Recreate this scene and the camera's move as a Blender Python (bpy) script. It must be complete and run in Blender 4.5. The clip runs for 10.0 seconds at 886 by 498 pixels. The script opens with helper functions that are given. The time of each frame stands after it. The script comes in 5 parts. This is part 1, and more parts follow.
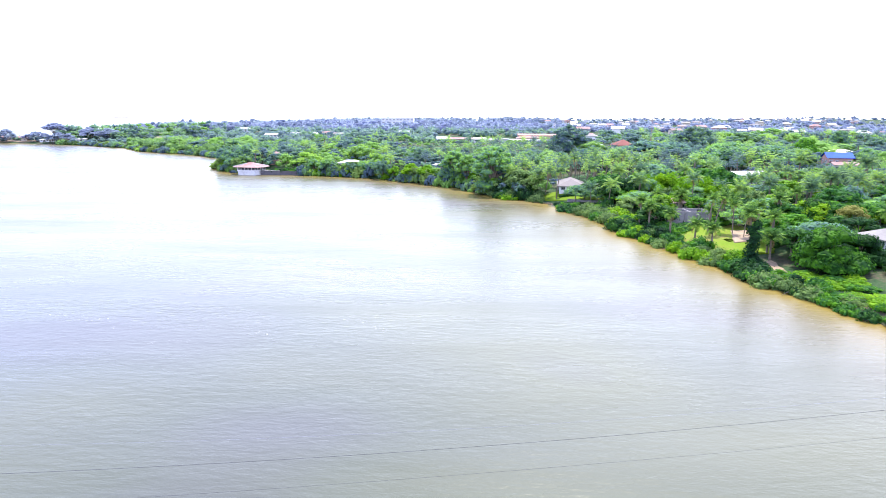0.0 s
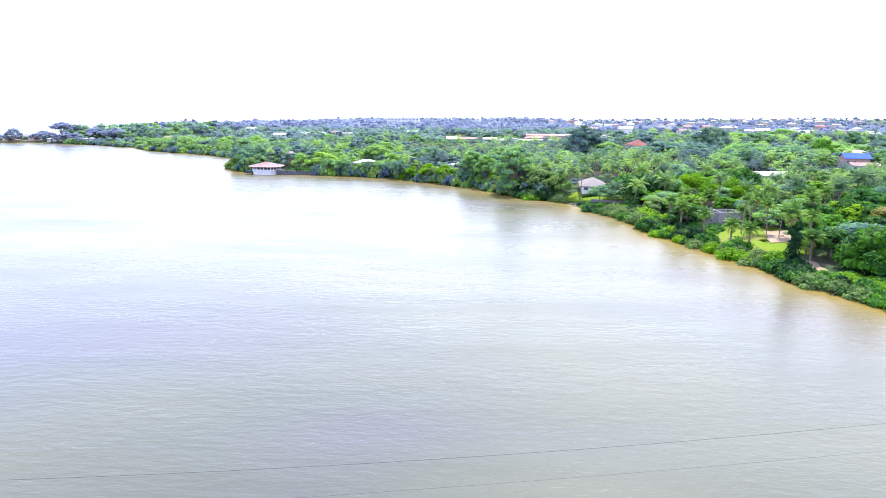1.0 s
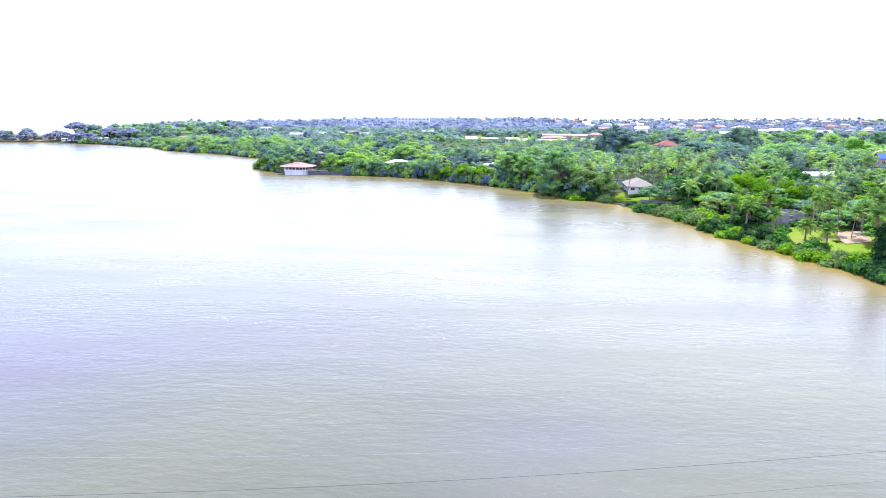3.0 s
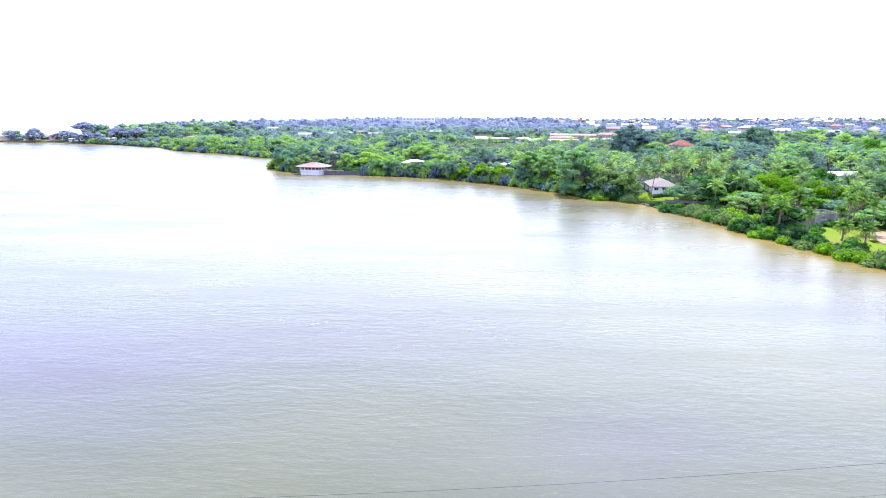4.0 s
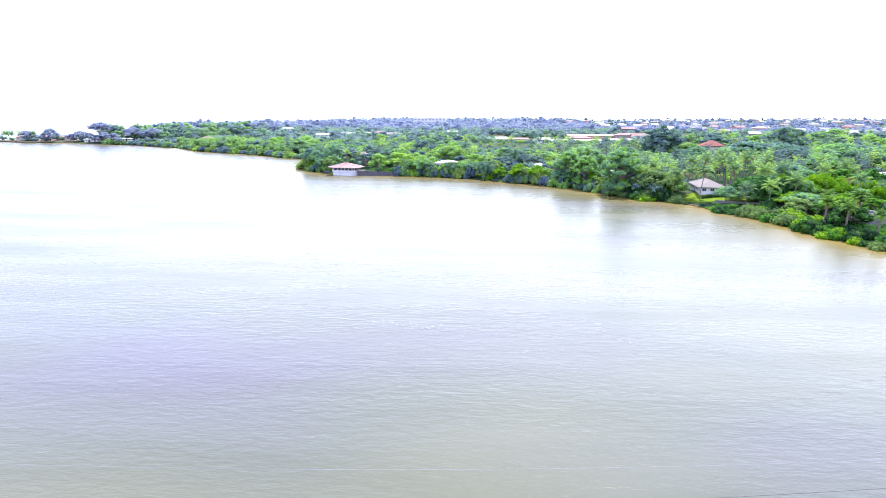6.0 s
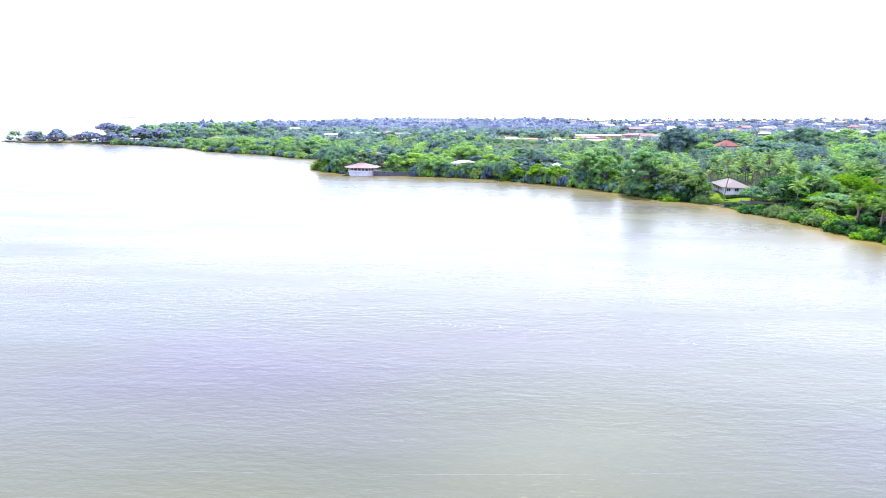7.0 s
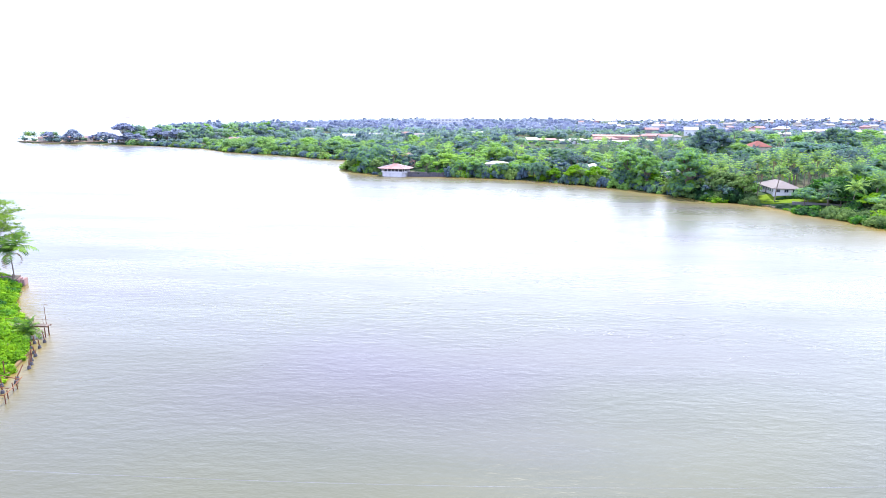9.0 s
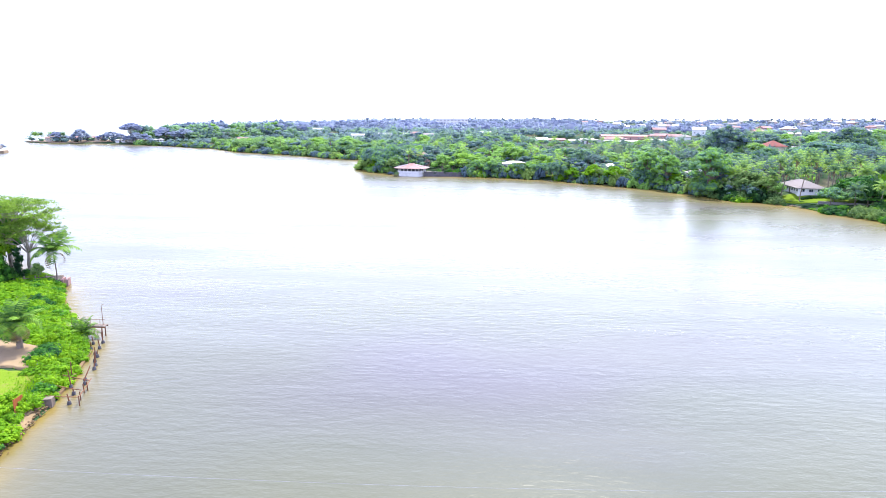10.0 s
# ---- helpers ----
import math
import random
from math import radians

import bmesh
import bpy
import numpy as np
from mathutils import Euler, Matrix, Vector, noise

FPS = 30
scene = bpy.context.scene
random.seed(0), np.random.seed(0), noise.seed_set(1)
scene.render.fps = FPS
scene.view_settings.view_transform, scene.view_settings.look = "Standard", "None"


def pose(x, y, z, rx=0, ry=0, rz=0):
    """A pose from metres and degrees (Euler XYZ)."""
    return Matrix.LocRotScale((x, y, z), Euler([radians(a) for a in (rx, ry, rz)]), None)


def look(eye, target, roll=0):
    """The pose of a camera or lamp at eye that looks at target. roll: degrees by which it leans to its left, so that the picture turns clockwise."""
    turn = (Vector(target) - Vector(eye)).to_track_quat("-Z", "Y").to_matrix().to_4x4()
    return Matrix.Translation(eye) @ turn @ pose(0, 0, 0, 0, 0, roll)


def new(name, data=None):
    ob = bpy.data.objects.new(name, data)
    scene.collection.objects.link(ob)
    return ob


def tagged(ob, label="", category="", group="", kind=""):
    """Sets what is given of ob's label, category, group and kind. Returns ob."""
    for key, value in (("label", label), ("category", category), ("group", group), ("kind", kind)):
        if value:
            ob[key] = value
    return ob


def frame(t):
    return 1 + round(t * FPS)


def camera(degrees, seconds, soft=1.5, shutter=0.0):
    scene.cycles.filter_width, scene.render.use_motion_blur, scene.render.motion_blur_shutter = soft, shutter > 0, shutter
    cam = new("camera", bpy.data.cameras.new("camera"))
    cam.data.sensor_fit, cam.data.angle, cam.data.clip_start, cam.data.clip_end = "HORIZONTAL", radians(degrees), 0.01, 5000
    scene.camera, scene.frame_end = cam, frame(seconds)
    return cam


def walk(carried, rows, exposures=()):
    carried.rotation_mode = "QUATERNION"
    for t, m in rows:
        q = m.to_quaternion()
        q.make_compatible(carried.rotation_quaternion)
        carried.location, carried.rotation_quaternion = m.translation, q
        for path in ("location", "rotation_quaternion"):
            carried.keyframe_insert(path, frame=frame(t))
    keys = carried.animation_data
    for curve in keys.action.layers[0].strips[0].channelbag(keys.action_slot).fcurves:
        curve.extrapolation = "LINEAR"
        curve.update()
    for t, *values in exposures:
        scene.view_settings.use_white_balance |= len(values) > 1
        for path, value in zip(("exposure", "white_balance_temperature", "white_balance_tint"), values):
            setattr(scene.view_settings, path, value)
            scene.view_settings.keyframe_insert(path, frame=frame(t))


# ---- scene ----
cam = camera(72.0, 10.0, soft=0.42)
PATH = [
    (0, (-0.665, 0.551, 30.754), (-0.735, 2.502, 30.32), 0.4),
    (0.5, (-4.908, 0.658, 30.689), (-4.977, 2.61, 30.255), 0.4),
    (1, (-9.054, 0.741, 30.617), (-9.121, 2.692, 30.183), 0.5),
    (1.5, (-13.433, 0.829, 30.557), (-13.498, 2.78, 30.123), 0.4),
    (2, (-17.75, 1.157, 30.499), (-17.814, 3.108, 30.066), 0.4),
    (2.5, (-21.966, 1.277, 30.53), (-22.029, 3.228, 30.096), 0.5),
    (4, (-34.925, 1.547, 30.438), (-34.982, 3.499, 30.003), 0.5),
    (4.5, (-39.08, 1.661, 30.384), (-39.138, 3.613, 29.95), 0.5),
    (5, (-43.25, 1.804, 30.329), (-43.306, 3.755, 29.895), 0.5),
    (5.5, (-47.628, 1.958, 30.318), (-47.683, 3.91, 29.884), 0.5),
    (7, (-60.733, 2.682, 30.139), (-60.783, 4.634, 29.706), 0.5),
    (7.5, (-65.045, 2.811, 30.168), (-65.095, 4.763, 29.735), 0.5),
    (8, (-69.529, 3.075, 30.259), (-69.577, 5.027, 29.826), 0.5),
    (8.5, (-73.952, 3.314, 30.289), (-74.0, 5.266, 29.856), 0.4),
    (9, (-78.057, 3.775, 30.103), (-78.103, 5.727, 29.671), 0.5),
    (9.5, (-82.29, 4.163, 29.938), (-82.336, 6.115, 29.506), 0.5),
    (10, (-86.472, 4.44, 29.72), (-86.516, 6.392, 29.289), 0.5),
]
walk(cam, [(t, look(eye, target, roll)) for t, eye, target, roll in PATH])

# ---- light ----
SUN_UP, SUN_AROUND = 60.0, 17.0      # degrees above the horizon, clockwise from +y
world = bpy.data.worlds.new("world")
scene.world = world
world.use_nodes = True
wn, wl = world.node_tree.nodes, world.node_tree.links
sky = wn.new("ShaderNodeTexSky")
sky.sky_type, sky.sun_disc = "NISHITA", False
sky.sun_elevation, sky.sun_rotation = radians(SUN_UP), radians(SUN_AROUND)
sky.air_density, sky.dust_density, sky.ozone_density = 1.0, 0.6, 1.5
# a veil of bright haze lies over the clear sky, thickest towards the horizon
tc, sep, up, haze = (wn.new("ShaderNode" + k) for k in ("TexCoord", "SeparateXYZ", "MapRange", "Mix"))
wl.new(tc.outputs["Generated"], sep.inputs[0])
wl.new(sep.outputs[2], up.inputs[0])
up.interpolation_type = "SMOOTHSTEP"
up.inputs[1].default_value, up.inputs[2].default_value = -0.05, 0.8
haze.data_type = "RGBA"
wl.new(up.outputs[0], haze.inputs[0])
haze.inputs[7].default_value = (6.4, 6.9, 12.2, 1)
# the haze glows more strongly on the sun's side
side, near_sun, rim = (wn.new("ShaderNode" + k) for k in ("VectorMath", "MapRange", "Mix"))
side.operation = "DOT_PRODUCT"
wl.new(tc.outputs["Generated"], side.inputs[0])
side.inputs[1].default_value = (math.sin(radians(SUN_AROUND)), math.cos(radians(SUN_AROUND)), 0)
wl.new(side.outputs["Value"], near_sun.inputs[0])
near_sun.inputs[1].default_value, near_sun.inputs[2].default_value = 0.55, 1.0
rim.data_type = "RGBA"
wl.new(near_sun.outputs[0], rim.inputs[0])
rim.inputs[6].default_value, rim.inputs[7].default_value = (8.0, 8.4, 14.0, 1), (18.5, 18.5, 21.5, 1)
wl.new(rim.outputs[2], haze.inputs[6])
veil = wn.new("ShaderNodeMix")
veil.data_type, veil.blend_type = "RGBA", "ADD"
veil.inputs[0].default_value = 1.0
wl.new(sky.outputs[0], veil.inputs[6])
wl.new(haze.outputs[2], veil.inputs[7])
wl.new(veil.outputs[2], wn["Background"].inputs[0])
wn["Background"].inputs[1].default_value = 0.1
sun = new("sun", bpy.data.lights.new("sun", "SUN"))
sun.data.energy, sun.data.angle, sun.data.color = 5.0, radians(1.0), (1.0, 0.96, 0.86)
sx = math.sin(radians(SUN_AROUND)) * math.cos(radians(SUN_UP))
sy = math.cos(radians(SUN_AROUND)) * math.cos(radians(SUN_UP))
sun.matrix_world = look((sx * 900, sy * 900, math.sin(radians(SUN_UP)) * 900), (0, 0, 0))
scene.view_settings.exposure = 1.18


# ---- materials ----
def material(name, base, rough=0.7, spec=0.3, metal=0.0):
    m = bpy.data.materials.new(name)
    m.use_nodes = True
    b = m.node_tree.nodes["Principled BSDF"]
    b.inputs["Base Color"].default_value = (*base, 1)
    b.inputs["Roughness"].default_value = rough
    b.inputs["Specular IOR Level"].default_value = spec
    b.inputs["Metallic"].default_value = metal
    return m, m.node_tree.nodes, m.node_tree.links, b


def coords(nodes, links, scale=(1, 1, 1), space="Object"):
    tc, mp = nodes.new("ShaderNodeTexCoord"), nodes.new("ShaderNodeMapping")
    mp.inputs["Scale"].default_value = scale
    links.new(tc.outputs[space], mp.inputs["Vector"])
    return mp.outputs[0]


def noise_tex(nodes, links, vec, scale, detail=4.0, rough=0.55):
    n = nodes.new("ShaderNodeTexNoise")
    n.inputs["Scale"].default_value, n.inputs["Detail"].default_value, n.inputs["Roughness"].default_value = scale, detail, rough
    links.new(vec, n.inputs["Vector"])
    return n.outputs["Fac"]


def ramp(nodes, links, fac, stops):
    r = nodes.new("ShaderNodeValToRGB")
    while len(r.color_ramp.elements) < len(stops):
        r.color_ramp.elements.new(0.5)
    for e, (p, c) in zip(r.color_ramp.elements, stops):
        e.position, e.color = p, (*c, 1)
    links.new(fac, r.inputs[0])
    return r.outputs[0]


def bumped(nodes, links, b, fac, strength, distance=0.05):
    bp = nodes.new("ShaderNodeBump")
    bp.inputs["Strength"].default_value, bp.inputs["Distance"].default_value = strength, distance
    links.new(fac, bp.inputs["Height"])
    links.new(bp.outputs[0], b.inputs["Normal"])
    return bp


def worn(name, light, dark, rough=0.75, fine=3.0, coarse=0.35, spec=0.3, metal=0.0, bump=0.25):
    """Paint, plaster, metal sheet: two scales of stain and a fine relief, in two near tones, and each object a little its own."""
    m, nodes, links, b = material(name, light, rough, spec, metal)
    v = coords(nodes, links)
    a, c = noise_tex(nodes, links, v, fine, 6), noise_tex(nodes, links, v, coarse, 4)
    mul = nodes.new("ShaderNodeMath")
    mul.operation = "MULTIPLY_ADD"
    links.new(a, mul.inputs[0])
    mul.inputs[1].default_value = 0.45
    links.new(c, mul.inputs[2])
    col = ramp(nodes, links, mul.outputs[0], [(0.42, dark), (0.78, light)])
    links.new(col, b.inputs["Base Color"])
    bumped(nodes, links, b, a, bump, 0.03)
    return m


def foliage(name, dark, mid, bright, clear=0.4, rough=0.65):
    """Leaves: every leaf clump its own tone, every plant its own shade, light shining through."""
    m, nodes, links, b = material(name, mid, rough, 0.06)
    geo, info = nodes.new("ShaderNodeNewGeometry"), nodes.new("ShaderNodeObjectInfo")
    v = coords(nodes, links)
    n = noise_tex(nodes, links, v, 0.55, 3)
    add = nodes.new("ShaderNodeMath")
    add.operation = "MULTIPLY_ADD"
    links.new(geo.outputs["Random Per Island"], add.inputs[0])
    add.inputs[1].default_value = 0.22
    links.new(n, add.inputs[2])
    tone, add3 = nodes.new("ShaderNodeAttribute"), nodes.new("ShaderNodeMath")
    tone.attribute_name = "shade"
    links.new(add.outputs[0], add3.inputs[0])
    links.new(tone.outputs["Fac"], add3.inputs[1])
    add2 = nodes.new("ShaderNodeMath")
    add2.operation = "MULTIPLY_ADD"
    links.new(info.outputs["Random"], add2.inputs[0])
    add2.inputs[1].default_value = 0.26
    links.new(add3.outputs[0], add2.inputs[2])
    col = ramp(nodes, links, add2.outputs[0], [(0.4, dark), (0.7, mid), (0.95, bright)])
    links.new(col, b.inputs["Base Color"])
    tr, mx = nodes.new("ShaderNodeBsdfTranslucent"), nodes.new("ShaderNodeMixShader")
    links.new(col, tr.inputs["Color"])
    mx.inputs[0].default_value = clear
    links.new(b.outputs[0], mx.inputs[1])
    links.new(tr.outputs[0], mx.inputs[2])
    links.new(mx.outputs[0], nodes["Material Output"].inputs["Surface"])
    return m


LEAF = foliage("leaf_green", (0.013, 0.045, 0.026), (0.038, 0.135, 0.022), (0.1, 0.27, 0.014))
LEAF_RICH = foliage("leaf_rich_green", (0.005, 0.021, 0.009), (0.016, 0.066, 0.01), (0.062, 0.185, 0.012))
LEAF_DARK = foliage("leaf_dark", (0.009, 0.027, 0.016), (0.018, 0.062, 0.018), (0.045, 0.135, 0.018))
LEAF_LIME = foliage("leaf_lime", (0.055, 0.145, 0.008), (0.115, 0.27, 0.01), (0.22, 0.39, 0.014), 0.45)
LEAF_FEATHER = foliage("leaf_feathery_green", (0.05, 0.095, 0.018), (0.1, 0.185, 0.026), (0.19, 0.31, 0.04), 0.45)
LEAF_OLIVE = foliage("leaf_olive", (0.05, 0.095, 0.035), (0.1, 0.175, 0.05), (0.18, 0.28, 0.065))
LEAF_RUST = foliage("leaf_rust", (0.1, 0.105, 0.025), (0.19, 0.195, 0.045), (0.3, 0.29, 0.07))
# deep, fresh and cool greens: distance haze and blue shade painted into the leaves
LEAF_DEEP_HAZE = foliage("leaf_deep_haze", (0.08, 0.132, 0.18), (0.122, 0.24, 0.14), (0.22, 0.42, 0.065), 0.5)
LEAF_MID = foliage("leaf_mid_haze", (0.095, 0.15, 0.185), (0.145, 0.27, 0.13), (0.25, 0.43, 0.06), 0.5)
LEAF_COOL_HAZE = foliage("leaf_cool_haze", (0.082, 0.122, 0.185), (0.12, 0.215, 0.15), (0.21, 0.38, 0.085), 0.5)
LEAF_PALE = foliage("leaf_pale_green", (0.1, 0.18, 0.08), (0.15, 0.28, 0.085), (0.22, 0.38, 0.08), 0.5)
# the haze of distance is painted into these far leaf colours
LEAF_FAR = foliage("leaf_haze_blue_green", (0.13, 0.175, 0.25), (0.17, 0.25, 0.25), (0.22, 0.36, 0.17), 0.6)
LEAF_FAR_HAZE = foliage("leaf_haze_blue_grey", (0.195, 0.22, 0.355), (0.22, 0.26, 0.37), (0.24, 0.3, 0.335), 0.68)
# paler still for the spit trees: haze painted into the leaves
LEAF_SPIT = foliage("leaf_haze_spit", (0.235, 0.262, 0.4), (0.265, 0.305, 0.42), (0.285, 0.345, 0.39), 0.66)
# old tree leaves: dark tone blued to paint in haze and shade
LEAF_OLD = foliage("leaf_old_tree_haze", (0.078, 0.115, 0.18), (0.115, 0.205, 0.14), (0.23, 0.41, 0.065), 0.5)
# far palms are paler and bluer, distance haze painted in
PALM_FAR = foliage("palm_far_haze", (0.075, 0.12, 0.125), (0.135, 0.245, 0.115), (0.27, 0.43, 0.085), 0.45, 0.55)
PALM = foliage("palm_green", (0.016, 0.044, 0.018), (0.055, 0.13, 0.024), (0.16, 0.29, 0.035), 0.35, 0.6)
# brighter, bluer copy of the palm green: sun and haze painted in
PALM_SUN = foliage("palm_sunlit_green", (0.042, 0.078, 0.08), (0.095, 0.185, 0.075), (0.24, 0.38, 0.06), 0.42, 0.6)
PALM_DRY = foliage("palm_dry", (0.12, 0.085, 0.045), (0.24, 0.17, 0.08), (0.36, 0.27, 0.12), 0.3)
BARK = worn("bark", (0.2, 0.16, 0.12), (0.07, 0.055, 0.04), 0.9, 6, 0.8, bump=0.6)
BARK_PALE = worn("bark_pale", (0.33, 0.29, 0.24), (0.14, 0.12, 0.1), 0.9, 6, 0.8, bump=0.6)
WHITE = worn("white_paint", (0.62, 0.61, 0.6), (0.42, 0.41, 0.39), 0.7)
CREAM = worn("cream_paint", (0.5, 0.43, 0.33), (0.34, 0.28, 0.21), 0.75)
PINK = worn("pink_paint", (0.42, 0.24, 0.2), (0.28, 0.15, 0.13), 0.75)
CONCRETE = worn("weathered_concrete", (0.24, 0.23, 0.22), (0.09, 0.085, 0.08), 0.9, 2.5, 0.3)
STONE = worn("dark_stone", (0.1, 0.095, 0.1), (0.04, 0.038, 0.04), 0.9, 2.0)
ZINC = worn("zinc_sheet", (0.3, 0.3, 0.31), (0.17, 0.165, 0.16), 0.5, 2.0, 0.2, 0.4, 0.2)
ZINC_WHITE = worn("white_roof_sheet", (0.34, 0.33, 0.32), (0.2, 0.19, 0.18), 0.6, 2.0, 0.2)
ROOF_GREY = worn("grey_roof", (0.2, 0.185, 0.175), (0.12, 0.11, 0.105), 0.8, 2.0, 0.2, 0.15)
ROOF_PALE = worn("weathered_pale_roof", (0.165, 0.145, 0.14), (0.12, 0.105, 0.1), 0.8, 2.0, 0.2, 0.15)
ROOF_RED = worn("faded_red_roof", (0.17, 0.055, 0.045), (0.12, 0.038, 0.032), 0.8, 2.0, 0.2, 0.15)
ROOF_ROSE = worn("faded_rose_roof", (0.26, 0.165, 0.15), (0.18, 0.085, 0.075), 0.8, 2.0, 0.2, 0.15)
ROOF_BLUE = worn("blue_roof_sheet", (0.035, 0.085, 0.42), (0.025, 0.06, 0.3), 0.75, 2.0, 0.2, 0.08)
RUST = worn("rusty_iron", (0.17, 0.07, 0.035), (0.06, 0.03, 0.02), 0.9, 5, 1, bump=0.6)
RUST_ORANGE = worn("orange_rust_sheet", (0.24, 0.065, 0.014), (0.12, 0.035, 0.012), 0.85, 3, 0.6)
TIMBER = worn("grey_timber", (0.16, 0.125, 0.1), (0.06, 0.048, 0.04), 0.9, 5, 1)
SAND = worn("pale_sand", (0.23, 0.17, 0.11), (0.15, 0.105, 0.065), 0.95, 1.5, 0.25)
RENDER = worn("grey_render", (0.25, 0.235, 0.225), (0.11, 0.1, 0.1), 0.9, 2.0, 0.3)
EARTH = worn("bare_earth", (0.2, 0.14, 0.075), (0.11, 0.075, 0.04), 0.95, 1.2, 0.4)
OCHRE = worn("ochre_plaster", (0.15, 0.095, 0.045), (0.07, 0.045, 0.026), 0.95, 1.5, 0.25)
GLASS_DARK, *_ = material("dark_window_glass", (0.03, 0.035, 0.04), 0.12, 0.5)
CABLE, *_ = material("dark_cable", (0.05, 0.05, 0.05), 0.6)


def lawn_material(name, a, b_, soil):
    m, nodes, links, b = material(name, a, 0.95, 0.1)
    v = coords(nodes, links)
    n1, n2 = noise_tex(nodes, links, v, 0.05, 5), noise_tex(nodes, links, v, 1.6, 5)
    add = nodes.new("ShaderNodeMath")
    add.operation = "MULTIPLY_ADD"
    links.new(n2, add.inputs[0])
    add.inputs[1].default_value = 0.4
    links.new(n1, add.inputs[2])
    links.new(ramp(nodes, links, add.outputs[0], [(0.5, b_), (0.72, a), (0.86, soil)]), b.inputs["Base Color"])
    bumped(nodes, links, b, n2, 0.6, 0.15)
    return m


# ground greens are darkened to paint shade into the gaps between trees
GROUND = lawn_material("undergrowth_ground_shade", (0.024, 0.052, 0.018), (0.016, 0.036, 0.016), (0.07, 0.06, 0.04))
LAWN = lawn_material("mown_lawn", (0.105, 0.165, 0.008), (0.07, 0.12, 0.007), (0.13, 0.125, 0.03))


def water_material():
    """Silty river: brown by the banks, patches of green, ochre and violet-grey silt in the channel, wind lanes and small ripples."""
    m, nodes, links, b = material("river_water", (0.08, 0.06, 0.018), 0.1, 0.5)
    b.inputs["IOR"].default_value = 1.33
    lanes = noise_tex(nodes, links, coords(nodes, links, (0.012, 0.05, 1)), 1.0, 5, 0.6)
    mud = noise_tex(nodes, links, coords(nodes, links, (0.013, 0.02, 1)), 1.0, 2, 0.45)
    deep = ramp(nodes, links, mud, [(0.3, (0.06, 0.057, 0.066)), (0.47, (0.061, 0.067, 0.048)), (0.6, (0.071, 0.075, 0.044)), (0.72, (0.062, 0.063, 0.054))])
    silt = nodes.new("ShaderNodeAttribute")
    silt.attribute_name = "silt"
    mixed = nodes.new("ShaderNodeMix")
    mixed.data_type = "RGBA"
    links.new(silt.outputs["Fac"], mixed.inputs[0])
    links.new(deep, mixed.inputs[6])
    mixed.inputs[7].default_value = (0.17, 0.118, 0.02, 1)
    links.new(mixed.outputs[2], b.inputs["Base Color"])
    mr = nodes.new("ShaderNodeMapRange")
    links.new(lanes, mr.inputs[0])
    mr.inputs[1].default_value, mr.inputs[2].default_value = 0.35, 0.68
    mr.inputs[3].default_value, mr.inputs[4].default_value = 0.22, 0.34
    links.new(mr.outputs[0], b.inputs["Roughness"])
    streak = noise_tex(nodes, links, coords(nodes, links, (0.005, 0.04, 1)), 1.0, 4, 0.6)
    calm = nodes.new("ShaderNodeMapRange")
    links.new(streak, calm.inputs[0])
    calm.inputs[1].default_value, calm.inputs[2].default_value = 0.38, 0.66
    calm.inputs[3].default_value, calm.inputs[4].default_value = 0.54, 0.34
    links.new(calm.outputs[0], b.inputs["Specular IOR Level"])
    ripple = noise_tex(nodes, links, coords(nodes, links, (0.5, 1.15, 1)), 1.0, 4, 0.6)
    swell = noise_tex(nodes, links, coords(nodes, links, (0.05, 0.12, 1)), 1.0, 3)
    one = bumped(nodes, links, b, ripple, 0.38, 0.2)
    two = nodes.new("ShaderNodeBump")
    two.inputs["Strength"].default_value, two.inputs["Distance"].default_value = 0.18, 0.8
    links.new(swell, two.inputs["Height"])
    links.new(two.outputs[0], one.inputs["Normal"])
    return m


WATER = water_material()


# ---- tools ----
rng = np.random.default_rng(7)


def mesh_of(name, verts, faces, mat, smooth=False):
    b = Build()
    b.add(verts, faces)
    return b.mesh(name, mat, smooth)


